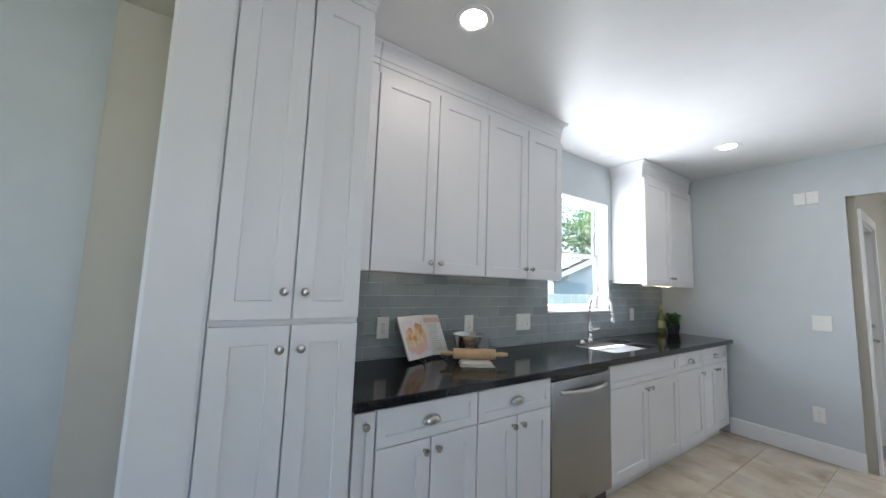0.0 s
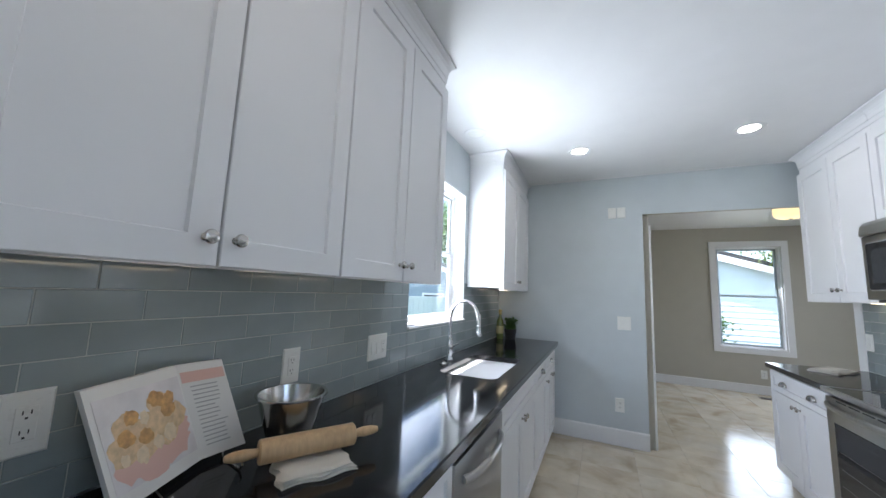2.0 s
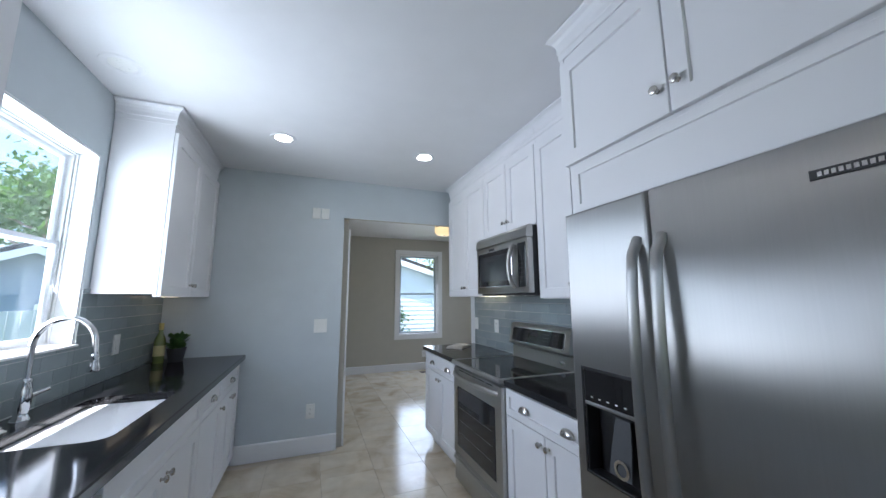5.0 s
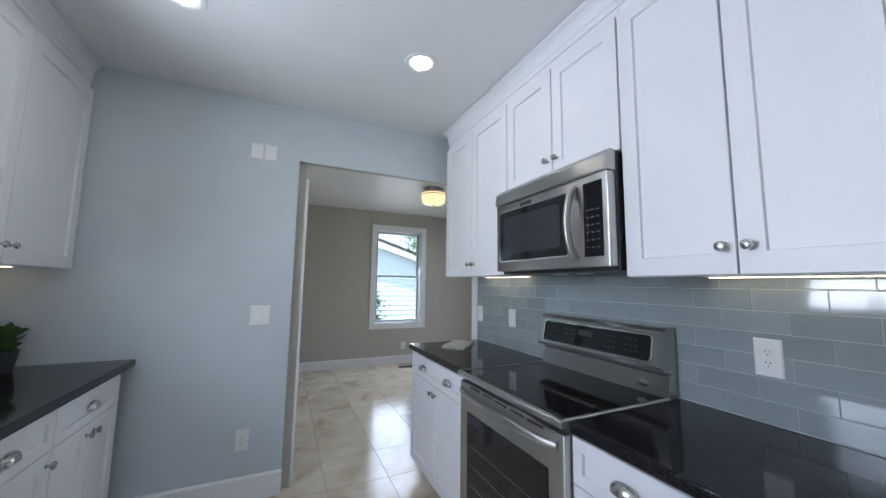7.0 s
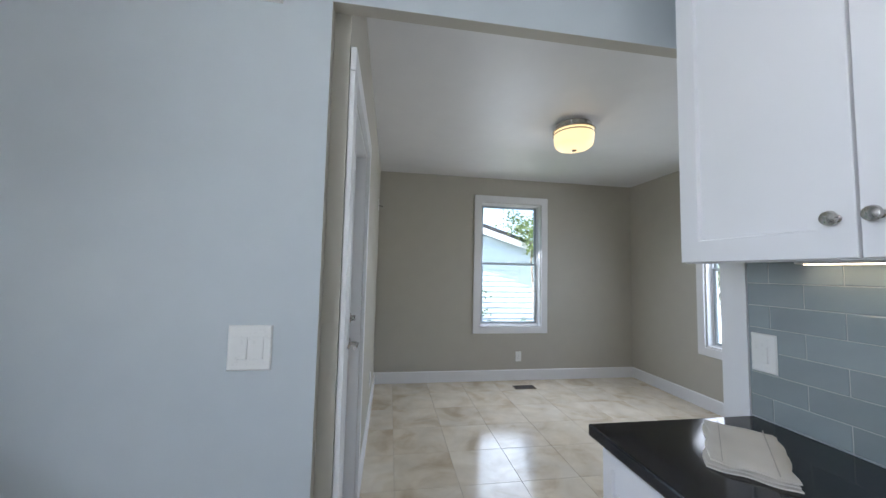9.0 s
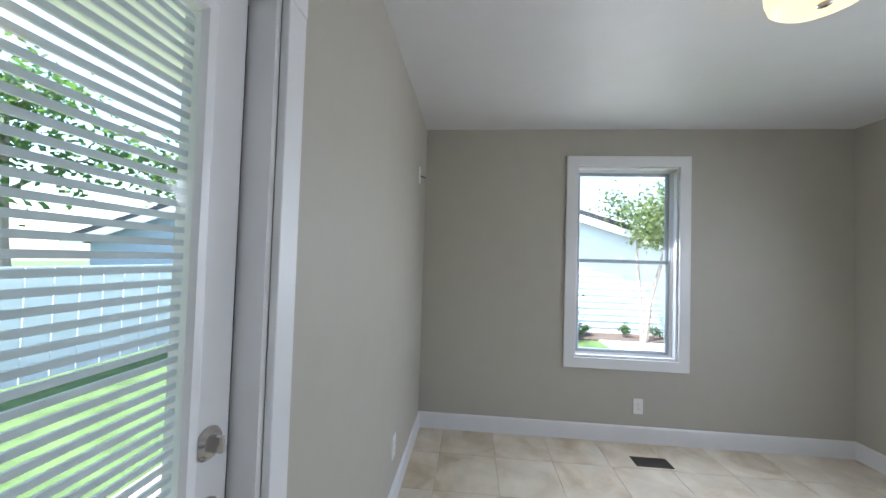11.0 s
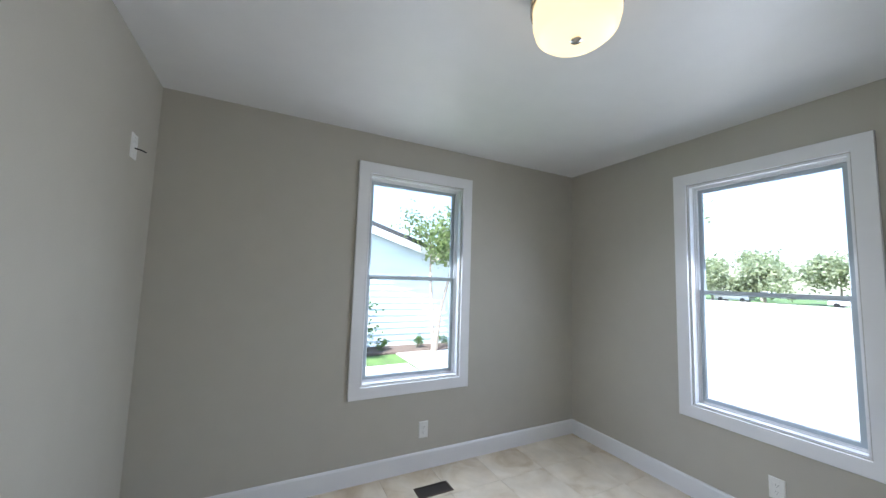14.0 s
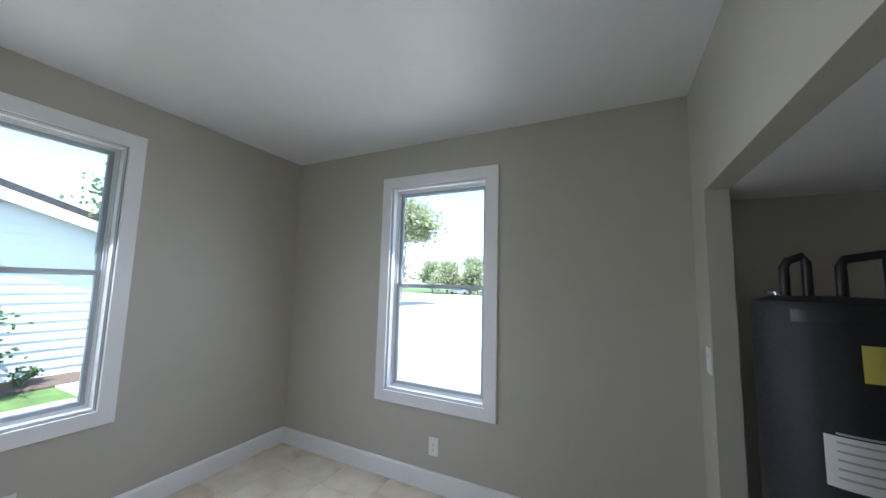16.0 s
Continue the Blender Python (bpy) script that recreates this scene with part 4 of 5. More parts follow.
part("canopy", lathe([(0, -0.001), (0.150, -0.001), (0.158, -0.010), (0.150, -0.045), (0.165, -0.060), (0, -0.060)], 48), M_NICKEL, fl, "satin nickel pan", smooth=True)
part("band", lathe([(0.166, -0.058), (0.186, -0.058), (0.190, -0.064), (0.186, -0.072), (0.166, -0.072)], 48), M_NICKEL, fl, "nickel band", smooth=True)
part("band", lathe([(0.166, -0.092), (0.184, -0.092), (0.188, -0.097), (0.184, -0.102), (0.166, -0.102)], 48), M_NICKEL, fl, "nickel band", smooth=True)
part("glass_bowl", lathe([(0.176, -0.058), (0.178, -0.10), (0.175, -0.165), (0.165, -0.200), (0.140, -0.222), (0.09, -0.236), (0, -0.241)], 48), M_BOWL, fl, "glowing frosted glass bowl", smooth=True)
part("finial", lathe([(0.010, -0.238), (0.024, -0.242), (0.024, -0.246), (0.014, -0.252), (0, -0.254)], 20), M_NICKEL, fl, "nickel finial", smooth=True)


def under_light(m, w, lit=True):
    u = thing("under_cabinet_light", m, "slim lamp strip under a wall cabinet", "lamp strip", "lamp strips under the cabinets")
    part("housing", bx(-w / 2, w / 2, -0.03, 0.03, -0.014, -0.001, bevel=0.002), M_PLATE, u)
    part("diffuser", bx(-w / 2 + 0.01, w / 2 - 0.01, -0.009, 0.009, -0.0165, -0.014), M_STRIP if lit else M_PLATE, u, "warm glowing strip" if lit else "")


under_light(pose(0.12, -0.22, UZ0 + 0.018, 0, 0, 90), 0.34)
under_light(pose(0.262, -2.72, UZ0 + 0.018, 0, 0, 90), 0.50)
under_light(pose(0.262, -3.42, UZ0 + 0.018, 0, 0, 90), 0.50)
under_light(pose(XR - 0.05, -0.52, UZ0 + 0.018, 0, 0, 90), 0.55)
under_light(pose(XR - 0.05, -2.06, UZ0 - 0.002, 0, 0, 90), 0.45)

# ---- things on the worktops ----
book = thing("cookbook", pose(0, 0, CT1), "open cookbook with a bread photograph propped on a wire stand", "book")
BH, TILT = 0.240, 0.060


def page(p0, p1, thick, lean):
    """One half of the open book between two foot points, leaning back."""
    p0, p1 = Vector((*p0, 0.018)), Vector((*p1, 0.018))
    u = (p1 - p0).normalized()
    n = Vector((u.y, -u.x, 0))
    up = Vector((-lean, -lean, BH))
    bm = bmesh.new()
    vs = [bm.verts.new(q + up * k - n * o) for o in (0, thick) for q, k in ((p0, 0), (p1, 0), (p1, 1), (p0, 1))]
    for f in ((0, 1, 2, 3), (7, 6, 5, 4), (0, 4, 5, 1), (1, 5, 6, 2), (2, 6, 7, 3), (3, 7, 4, 0)):
        bm.faces.new([vs[i] for i in f])
    frame_m = Matrix.Translation(p0) @ Matrix((u, up.normalized(), u.cross(up.normalized()))).transposed().to_4x4()
    return bm, frame_m, (p1 - p0).length


SP, LP, RP = (0.112, -3.255), (0.205, -3.468), (0.122, -3.140)
bm, FM, PW = page(LP, SP, 0.012, TILT)
lp = part("left_page", bm, M_PAPER, book, "page with a full photograph")


def flat(name, fm, x0, x1, y0, y1, z, mat, parent):
    b = bx(x0, x1, y0, y1, z, z + 0.0006)
    bmesh.ops.transform(b, matrix=fm, verts=b.verts)
    return part(name, b, mat, parent)


flat("photo_ground", FM, 0.012, PW - 0.004, 0.03, BH - 0.012, 0.0004, M_PHOTO, lp)
rng = random.Random(4)
for k, (cx, cy, r, mat) in enumerate(((0.060, 0.075, 0.034, M_PINK), (0.105, 0.060, 0.040, M_PINK), (0.165, 0.080, 0.042, M_PINK), (0.195, 0.110, 0.026, M_PINK),
        (0.050, 0.110, 0.030, M_BREAD2), (0.095, 0.105, 0.033, M_BREAD2), (0.150, 0.115, 0.034, M_BREAD2), (0.190, 0.140, 0.028, M_BREAD2), (0.120, 0.140, 0.030, M_BREAD2), (0.065, 0.150, 0.028, M_BREAD2), (0.155, 0.170, 0.030, M_BREAD2),
        (0.060, 0.130, 0.017, M_BREAD), (0.105, 0.120, 0.016, M_BREAD), (0.150, 0.190, 0.018, M_BREAD), (0.175, 0.160, 0.018, M_BREAD), (0.080, 0.170, 0.016, M_BREAD), (0.185, 0.185, 0.014, M_BREAD),
        (0.085, 0.085, 0.018, M_CREAM), (0.130, 0.095, 0.016, M_CREAM), (0.165, 0.105, 0.020, M_CREAM), (0.110, 0.160, 0.014, M_CREAM), (0.045, 0.090, 0.013, M_CREAM))):
    b = bmesh.new()
    vs = [b.verts.new(FM @ Vector((cx + (1.22 if mat is not M_CREAM else 0.9) * r * math.cos(a) * rng.uniform(0.75, 1.12), cy + 1.12 * r * math.sin(a) * rng.uniform(0.75, 1.15), 0.0012 + 0.00006 * k))) for a in [q * math.pi / 8 for q in range(16)]]
    b.faces.new(vs)
    part("photo_shape", b, mat, lp)
bm, FM, PW = page(SP, RP, 0.010, TILT)
rp = part("right_page", bm, M_PAPER, book, "page of small print")
flat("header_band", FM, 0.004, PW - 0.004, BH - 0.035, BH - 0.006, 0.0004, M_PINK, rp)
for k in range(15):
    flat("text_line", FM, 0.02, PW - 0.02 - 0.03 * rng.random(), 0.030 + 0.0115 * k, 0.033 + 0.0115 * k, 0.0004, M_PRINT, rp)
for k, (px, py) in enumerate(((0.190, -3.37), (0.165, -3.20))):
    part("stand_wire", tube([(px - 0.10, py + 0.02, 0.10), (px - 0.05, py, 0.004), (px + 0.05, py - 0.02, 0.004), (px + 0.062, py - 0.022, 0.016), (px + 0.052, py - 0.020, 0.028)], 0.0028, 8), M_NICKEL, book, "bent wire stand", smooth=True)

bowl = thing("mixing_bowl", pose(0.182, -3.040, CT1), "polished stainless steel mixing bowl", "bowl")
part("shell", lathe([(r, z * 1.08) for r, z in ((0, 0.004), (0.050, 0.003), (0.055, 0), (0.059, 0.004), (0.078, 0.06), (0.098, 0.128), (0.106, 0.132), (0.106, 0.136), (0.096, 0.135), (0.075, 0.060), (0.054, 0.010), (0, 0.008))], 40), M_BOWLST, bowl, smooth=True)

pin = thing("rolling_pin", pose(0.338, -3.110, CT1 + 0.022), "pale wooden rolling pin lying on a folded towel", "rolling pin")
pm = look((0, 0, 0.033), (0.20, 0.330, 0.033))
part("roller", lathe([(0, -0.125), (0.026, -0.125), (0.030, -0.121), (0.030, 0.121), (0.026, 0.125), (0, 0.125)], 28, pm), M_WOOD, pin, smooth=True)
for s in (-1, 1):
    part("handle", lathe([(0.010, s * 0.125), (0.011, s * 0.135), (0.014, s * 0.155), (0.013, s * 0.180), (0.008, s * 0.198), (0, s * 0.201)], 18, pm), M_WOOD, pin, "turned wooden handle", smooth=True)


def folded_towel(name, m, w, l, layers, label, stripe):
    t = thing(name, m, label, "towel")
    for k in range(layers):
        bm = bmesh.new()
        nx, ny = 14, 14
        s = 1 - 0.03 * k
        rr = random.Random(k + 11)
        ph = rr.uniform(0, 6)
        top = [[bm.verts.new((((i / nx) - 0.5) * w * s + 0.006 * math.sin(j * 0.7 + ph), ((j / ny) - 0.5) * l * s + 0.005 * math.sin(i * 0.8 + ph), 0.007 * (k + 1) - 0.001 + 0.002 * math.sin(i * 0.9 + ph) * math.cos(j * 0.6) * (k + 1) / layers - (0.004 if i in (0, nx) or j in (0, ny) else 0))) for j in range(ny + 1)] for i in range(nx + 1)]
        bot = [[bm.verts.new((v.co.x, v.co.y, 0.007 * k)) for v in row] for row in top]
        for i in range(nx):
            for j in range(ny):
                bm.faces.new((top[i][j], top[i + 1][j], top[i + 1][j + 1], top[i][j + 1]))
                bm.faces.new((bot[i][j], bot[i][j + 1], bot[i + 1][j + 1], bot[i + 1][j]))
        for i in range(nx):
            for j in (0, ny):
                bm.faces.new((top[i][j], top[i + 1][j], bot[i + 1][j], bot[i][j]))
        for j in range(ny):
            for i in (0, nx):
                bm.faces.new((top[i][j], top[i][j + 1], bot[i][j + 1], bot[i][j]))
        part("fold", bm, M_CLOTH, t, smooth=True)
    if stripe:
        for x in (-0.30, 0.30):
            part("stripe", bx(x * w - 0.001, x * w + 0.001, -l / 2 + 0.01, l / 2 - 0.01, 0.007 * layers - 0.001, 0.007 * layers + 0.0018), M_STRIPE, t, "faint woven stripe")
    return t


folded_towel("folded_towel", pose(0.368, -3.120, CT1, 0, 0, -30), 0.13, 0.19, 3, "cream folded kitchen towel under the rolling pin", False)
folded_towel("folded_towel", pose(2.630, -0.268, CT1, 0, 0, -46), 0.17, 0.31, 3, "cream folded kitchen towel on the black worktop", True)

bottle = thing("wine_bottle", pose(0.080, -0.205, CT1), "green glass bottle with a pale yellow label", "bottle")
part("glass", lathe([(0, 0), (0.034, 0), (0.037, 0.005), (0.037, 0.165), (0.033, 0.190), (0.018, 0.222), (0.0145, 0.240), (0.0145, 0.290), (0.016, 0.292), (0.016, 0.305), (0, 0.306)], 28), M_BOTTLE, bottle, smooth=True)
part("label", lathe([(0.0372, 0.055), (0.0378, 0.055), (0.0378, 0.135), (0.0372, 0.135)], 28), M_LABEL, bottle, "pale yellow paper label", smooth=True)
part("foil", lathe([(0.0150, 0.255), (0.0155, 0.255), (0.0168, 0.292), (0.0168, 0.307), (0, 0.308)], 24), M_FOIL, bottle, "gold foil neck", smooth=True)

plant = thing("potted_plant", pose(0.185, -0.175, CT1), "small green succulent in a dark grey pot", "plant")
part("pot", lathe([(0, 0), (0.044, 0), (0.050, 0.006), (0.064, 0.095), (0.066, 0.105), (0.060, 0.105), (0.056, 0.088), (0, 0.086)], 32), M_POT, plant, smooth=True)
bm = bmesh.new()
rng = random.Random(9)
for k in range(70):
    a, el, r0 = rng.uniform(0, 6.28), rng.uniform(0.1, 1.45), rng.uniform(0.0, 0.045)
    c = Vector((r0 * math.cos(a), r0 * math.sin(a), rng.uniform(0.09, 0.18)))
    d = Vector((math.cos(a) * math.cos(el), math.sin(a) * math.cos(el), math.sin(el)))
    s = d.cross(Vector((0, 0, 1))).normalized()
    ln, wd = rng.uniform(0.044, 0.064), rng.uniform(0.020, 0.030)
    n = s.cross(d)
    row = [(0, 0.3), (0.35, 0.9), (0.7, 1.0), (0.92, 0.55), (1.0, 0.05)]
    lo = [[bm.verts.new(c + d * ln * t + s * wd * w * q + n * (0.004 * abs(q) + 0.010 * t * t)) for q in (-1, 0, 1)] for t, w in row]
    for p, q in zip(lo, lo[1:]):
        for i in (0, 1):
            bm.faces.new((p[i], p[i + 1], q[i + 1], q[i]))
part("leaves", bm, M_SUCC, plant, "thick green leaves", smooth=True)

# white edge board where the tiled wall ends
tagged(link("trim_tile_edge", bx(XR - 0.010, XR - 0.001, -0.046, 0.049, 0.0, OPEN_Z - 0.002, bevel=0.002), M_TRIM), "white painted edge board at the wall's end", "trim", kind="structure")

# ---- back door ----
door = tagged(new("door_1"), "white half-glazed back door with blinds, closed", "door", kind="structure")
door.matrix_basis = pose(XD0, 0.53, 0, 0, 0, -90)
DW, DH = 0.80, 2.05
for sx in (-1, 1):
    part("casing", bx(min(sx * DW / 2, sx * (DW / 2 + 0.075)), max(sx * DW / 2, sx * (DW / 2 + 0.075)), 0.001, 0.020, 0, DH + 0.001, bevel=0.003), M_TRIM, door, "white door casing")
    part("jamb", bx(min(sx * DW / 2, sx * (DW / 2 - 0.018)), max(sx * DW / 2, sx * (DW / 2 - 0.018)), -0.16, 0.0, 0, DH - 0.018), M_TRIM, door)
    part("weather_strip", bx(min(sx * (DW / 2 - 0.018), sx * (DW / 2 - 0.0265)), max(sx * (DW / 2 - 0.018), sx * (DW / 2 - 0.0265)), -0.105, -0.064, 0, DH - 0.03), M_BLACK, door, "black weather strip")
part("head_casing", bx(-DW / 2 - 0.075, DW / 2 + 0.075, 0.001, 0.022, DH + 0.002, DH + 0.085, bevel=0.003), M_TRIM, door)
part("head_jamb", bx(-DW / 2, DW / 2, -0.16, 0.0, DH - 0.018, DH), M_TRIM, door)
part("threshold", bx(-DW / 2 + 0.02, DW / 2 - 0.02, -0.16, -0.01, 0.0, 0.018, bevel=0.004), M_NICKEL, door, "metal threshold")
slab = part("slab", ring_loft(DW - 0.054, DH - 0.045, [(0, -0.125), (0, -0.082), (0.002, -0.080), (0.103, -0.080), (0.105, -0.125)], 0, (DH - 0.02) / 2 + 0.012), M_TRIM, door, "white painted door leaf", m=pose(0, 0.022, 0))
part("lower_panel", rect_loft(DW - 0.25, 0.86, [(0, -0.124), (0, -0.081), (0.07, -0.081), (0.085, -0.090), (0.11, -0.083)], 0, 0.545), M_TRIM, slab)
part("glass_frame", ring_loft(DW - 0.235, 0.96, [(0, -0.081), (0, -0.072), (0.004, -0.070), (0.022, -0.070), (0.028, -0.081)], 0, 1.465), M_TRIM, slab)
pane = part("pane", rect_loft(DW - 0.27, 0.92, [(0, -0.088), (0, -0.084)], 0, 1.465), M_GLASS, slab)
pane.visible_shadow = False
for k in range(40):
    part("blind_slat", bx(-DW / 2 + 0.145, DW / 2 - 0.145, -0.100, -0.094, 1.020 + 0.0225 * k, 1.0305 + 0.0225 * k), M_BLIND, slab)
for nm, z in (("deadbolt", 1.12), ("door_handle", 0.985)):
    p = part(nm, lathe([(0, 0), (0.031, 0), (0.031, 0.006), (0.024, 0.014), (0, 0.016)], 24, pose(-DW / 2 + 0.085, -0.080, z, -90, 0, 0)), M_NICKEL, slab, "satin nickel " + nm.replace("_", " "), smooth=True)
    if nm == "door_handle":
        part("lever", tube([(-DW / 2 + 0.085, -0.066, z), (-DW / 2 + 0.085, -0.034, z), (-DW / 2 + 0.100, -0.028, z), (-DW / 2 + 0.19, -0.030, z - 0.004)], 0.009, 12), M_NICKEL, p, smooth=True)
    else:
        part("thumb_turn", bx(-DW / 2 + 0.081, -DW / 2 + 0.089, -0.066, -0.045, z - 0.016, z + 0.016, bevel=0.002), M_NICKEL, p)
for z in (0.30, 1.05, 1.80):
    part("hinge", bx(DW / 2 - 0.030, DW / 2 - 0.018, -0.060, -0.046, z - 0.05, z + 0.05, bevel=0.002), M_NICKEL, door)

# ---- floor register ----
reg = thing("floor_register", pose(3.335, 2.955, 0), "dark bronze floor vent let into the tiles", "floor vent")
part("frame", ring_loft(0.265, 0.125, [(0, 0), (0, 0.003), (0.003, 0.005), (0.014, 0.005), (0.014, 0.0)]), M_BRONZE, reg, m=pose(0, 0, 0.0, 90, 0, 0))
part("backing", bx(-0.119, 0.119, -0.049, 0.049, 0.0005, 0.0012), M_SLOT, reg)
for k in range(14):
    part("slat", bx(-0.113 + 0.0172 * k, -0.108 + 0.0172 * k, -0.049, 0.049, 0.0014, 0.0036), M_BRONZE, reg)

# ---- water heater in the closet ----
wh = thing("water_heater", pose(4.55, -0.300, 0), "tall dark grey electric water heater with stickers", "water heater")
part("tank", lathe([(0, 0.01), (0.225, 0.01), (0.235, 0.02), (0.235, 1.435), (0.225, 1.46), (0.17, 1.478), (0, 1.485)], 48), M_TANK, wh, smooth=True)
for a0, z0, z1, da, mat, lab in ((157, 1.388, 1.432, 50, M_BLACK, "black name band"), (181, 1.205, 1.325, 18, M_YELLOW, "yellow energy sticker"), (167, 0.855, 1.02, 40, M_PAPER, "white instruction sticker")):
    b = bmesh.new()
    n = 8
    rows = [[b.verts.new((rad * math.cos(radians(a0 - da / 2 + da * i / n)), rad * math.sin(radians(a0 - da / 2 + da * i / n)), z)) for i in range(n + 1)] for rad, z in ((0.2362, z0), (0.2362, z1))]
    for i in range(n):
        b.faces.new((rows[0][i], rows[0][i + 1], rows[1][i + 1], rows[1][i]))
    st = part("sticker", b, mat, wh, lab, smooth=True)
    if lab.startswith("white"):
        for k in range(6):
            b = bmesh.new()
            zz = z0 + 0.03 + 0.028 * k
            rows = [[b.verts.new((0.2368 * math.cos(radians(a0 - 13 + 26 * i / n)), 0.2368 * math.sin(radians(a0 - 13 + 26 * i / n)), z)) for i in range(n + 1)] for z in (zz, zz + 0.007)]
            for i in range(n):
                b.faces.new((rows[0][i], rows[0][i + 1], rows[1][i + 1], rows[1][i]))
            part("print_bar", b, M_PRINT, st)
for x0, x1 in ((-0.11, -0.04), (0.03, 0.16)):
    part("pipe", tube([(-x0 * 0.5, -x0, 1.45), (-x0 * 0.5, -x0, 1.60), (-x0 * 0.5, -x0 - 0.012, 1.625), (-x0 * 0.5, -x1 + 0.012, 1.645), (-x0 * 0.5, -x1, 1.62), (-x0 * 0.5, -x1, 1.45)], 0.017, 12), M_BLACK, wh, "black insulated pipe", smooth=True)
part("valve", tube([(0.05, 0.12, 1.45), (0.05, 0.14, 1.49), (0.12, 0.15, 1.492)], 0.012, 10), M_CHROME, wh, "metal relief valve", smooth=True)

# ---- outdoors ----
# Overhang added to block high sun, so it stops just inside the sill.
tagged(link("sun_block_eave", bx(-0.62, -0.165, -6.5, 0.6, 2.50, 2.64, bevel=0.01), M_TRIM), "white overhang added to keep high sun off the sink", "eave", kind="structure")
GZ = -0.60
tagged(link("ground", bx(-60, 120, -60, 120, GZ - 0.5, GZ), M_GRASS), "sunlit lawn round the house", "ground", kind="structure")
tagged(link("driveway", bx(5.4, 62.0, -60, 110, GZ - 0.02, GZ + 0.03), M_CONC), "pale sunlit concrete driveway", "driveway", kind="structure")
tagged(link("pavement", bx(3.9, 5.3, 3.5, 8.6, GZ - 0.02, GZ + 0.03, bevel=0.01), M_CONC), "pale concrete path beside the lawn", "path", kind="structure")


def sided_house(name, m, w, d, eave, peak, wallmat, label, windows=()):
    """A gabled house with lapped siding; its gable front lies at local y = 0, facing -y."""
    h = thing(name, m, label, "house")
    bm = bmesh.new()
    pts = [(-w / 2, 0), (w / 2, 0), (w / 2, eave), (0, peak), (-w / 2, eave)]
    a, b = [bm.verts.new((x, 0.02, z)) for x, z in pts], [bm.verts.new((x, d, z)) for x, z in pts]
    bm.faces.new(a)
    bm.faces.new(b)
    for i in range(5):
        bm.faces.new((a[i], a[(i + 1) % 5], b[(i + 1) % 5], b[i]))
    wl = part("wall", bm, wallmat, h)
    bm = bmesh.new()
    z, step = 0.0, 0.19
    while z < peak - 0.15:
        half = w / 2 if z + step <= eave else w / 2 * max(0.02, (peak - z - step) / (peak - eave))
        vs = [bm.verts.new(p) for p in ((-half, -0.024, z), (half, -0.024, z), (half, 0.0, z + step), (-half, 0.0, z + step), (-half, 0.02, z), (half, 0.02, z))]
        bm.faces.new((vs[0], vs[1], vs[2], vs[3]))
        bm.faces.new((vs[4], vs[5], vs[1], vs[0]))
        z += step
    tagged(part("siding", bm, wallmat, wl, "lapped horizontal boards"), kind="stuff")
    for s in (-1, 1):
        bm = bmesh.new()
        over, t = 0.45, 0.16
        dx, dz = w / 2 + over, (peak - eave) * (w / 2 + over) / (w / 2)
        q = [(0, peak + 0.02), (s * dx, peak - dz + 0.02), (s * dx, peak - dz + 0.02 + t), (0, peak + 0.02 + t)]
        f, g = [bm.verts.new((x, -0.35, z)) for x, z in q], [bm.verts.new((x, d + 0.3, z)) for x, z in q]
        bm.faces.new(f)
        bm.faces.new(g)
        for i in range(4):
            bm.faces.new((f[i], f[(i + 1) % 4], g[(i + 1) % 4], g[i]))
        r = part("roof", bm, M_ROOF, h, "dark shingle roof slope")
        bm = bmesh.new()
        q = [(0, peak - 0.19), (s * dx, peak - dz - 0.19), (s * dx, peak - dz + 0.03), (0, peak + 0.03)]
        f, g = [bm.verts.new((x, -0.38, z)) for x, z in q], [bm.verts.new((x, -0.352, z)) for x, z in q]
        bm.faces.new(f)
        bm.faces.new(g)
        for i in range(4):
            bm.faces.new((f[i], f[(i + 1) % 4], g[(i + 1) % 4], g[i]))
        part("bargeboard", bm, M_TRIM, r, "white bargeboard")
    for cx, cz, ww, wh_ in windows:
        win = part("window", ring_loft(ww + 0.18, wh_ + 0.18, [(0, 0.0), (0, 0.05), (0.09, 0.05), (0.09, 0.0)], cx, cz), M_TRIM, h, m=pose(0, 0, 0) @ Matrix.Diagonal((1, -1, 1, 1)))
        part("pane", rect_loft(ww, wh_, [(0, 0.026), (0, 0.034)], cx, cz), M_OVEN, win)
    return h


sided_house("neighbour_house", pose(HX, HY, GZ), HW, 9.0, HE, HP, M_SIDING, "pale blue sided neighbour house with a dark roof")
sided_house("garage", pose(-6.2, 9.5, GZ, 0, 0, 25), 4.6, 5.0, 2.4, 3.5, M_SIDEB, "blue-grey sided garage with a small window", [(0.6, 1.35, 0.8, 0.9)])


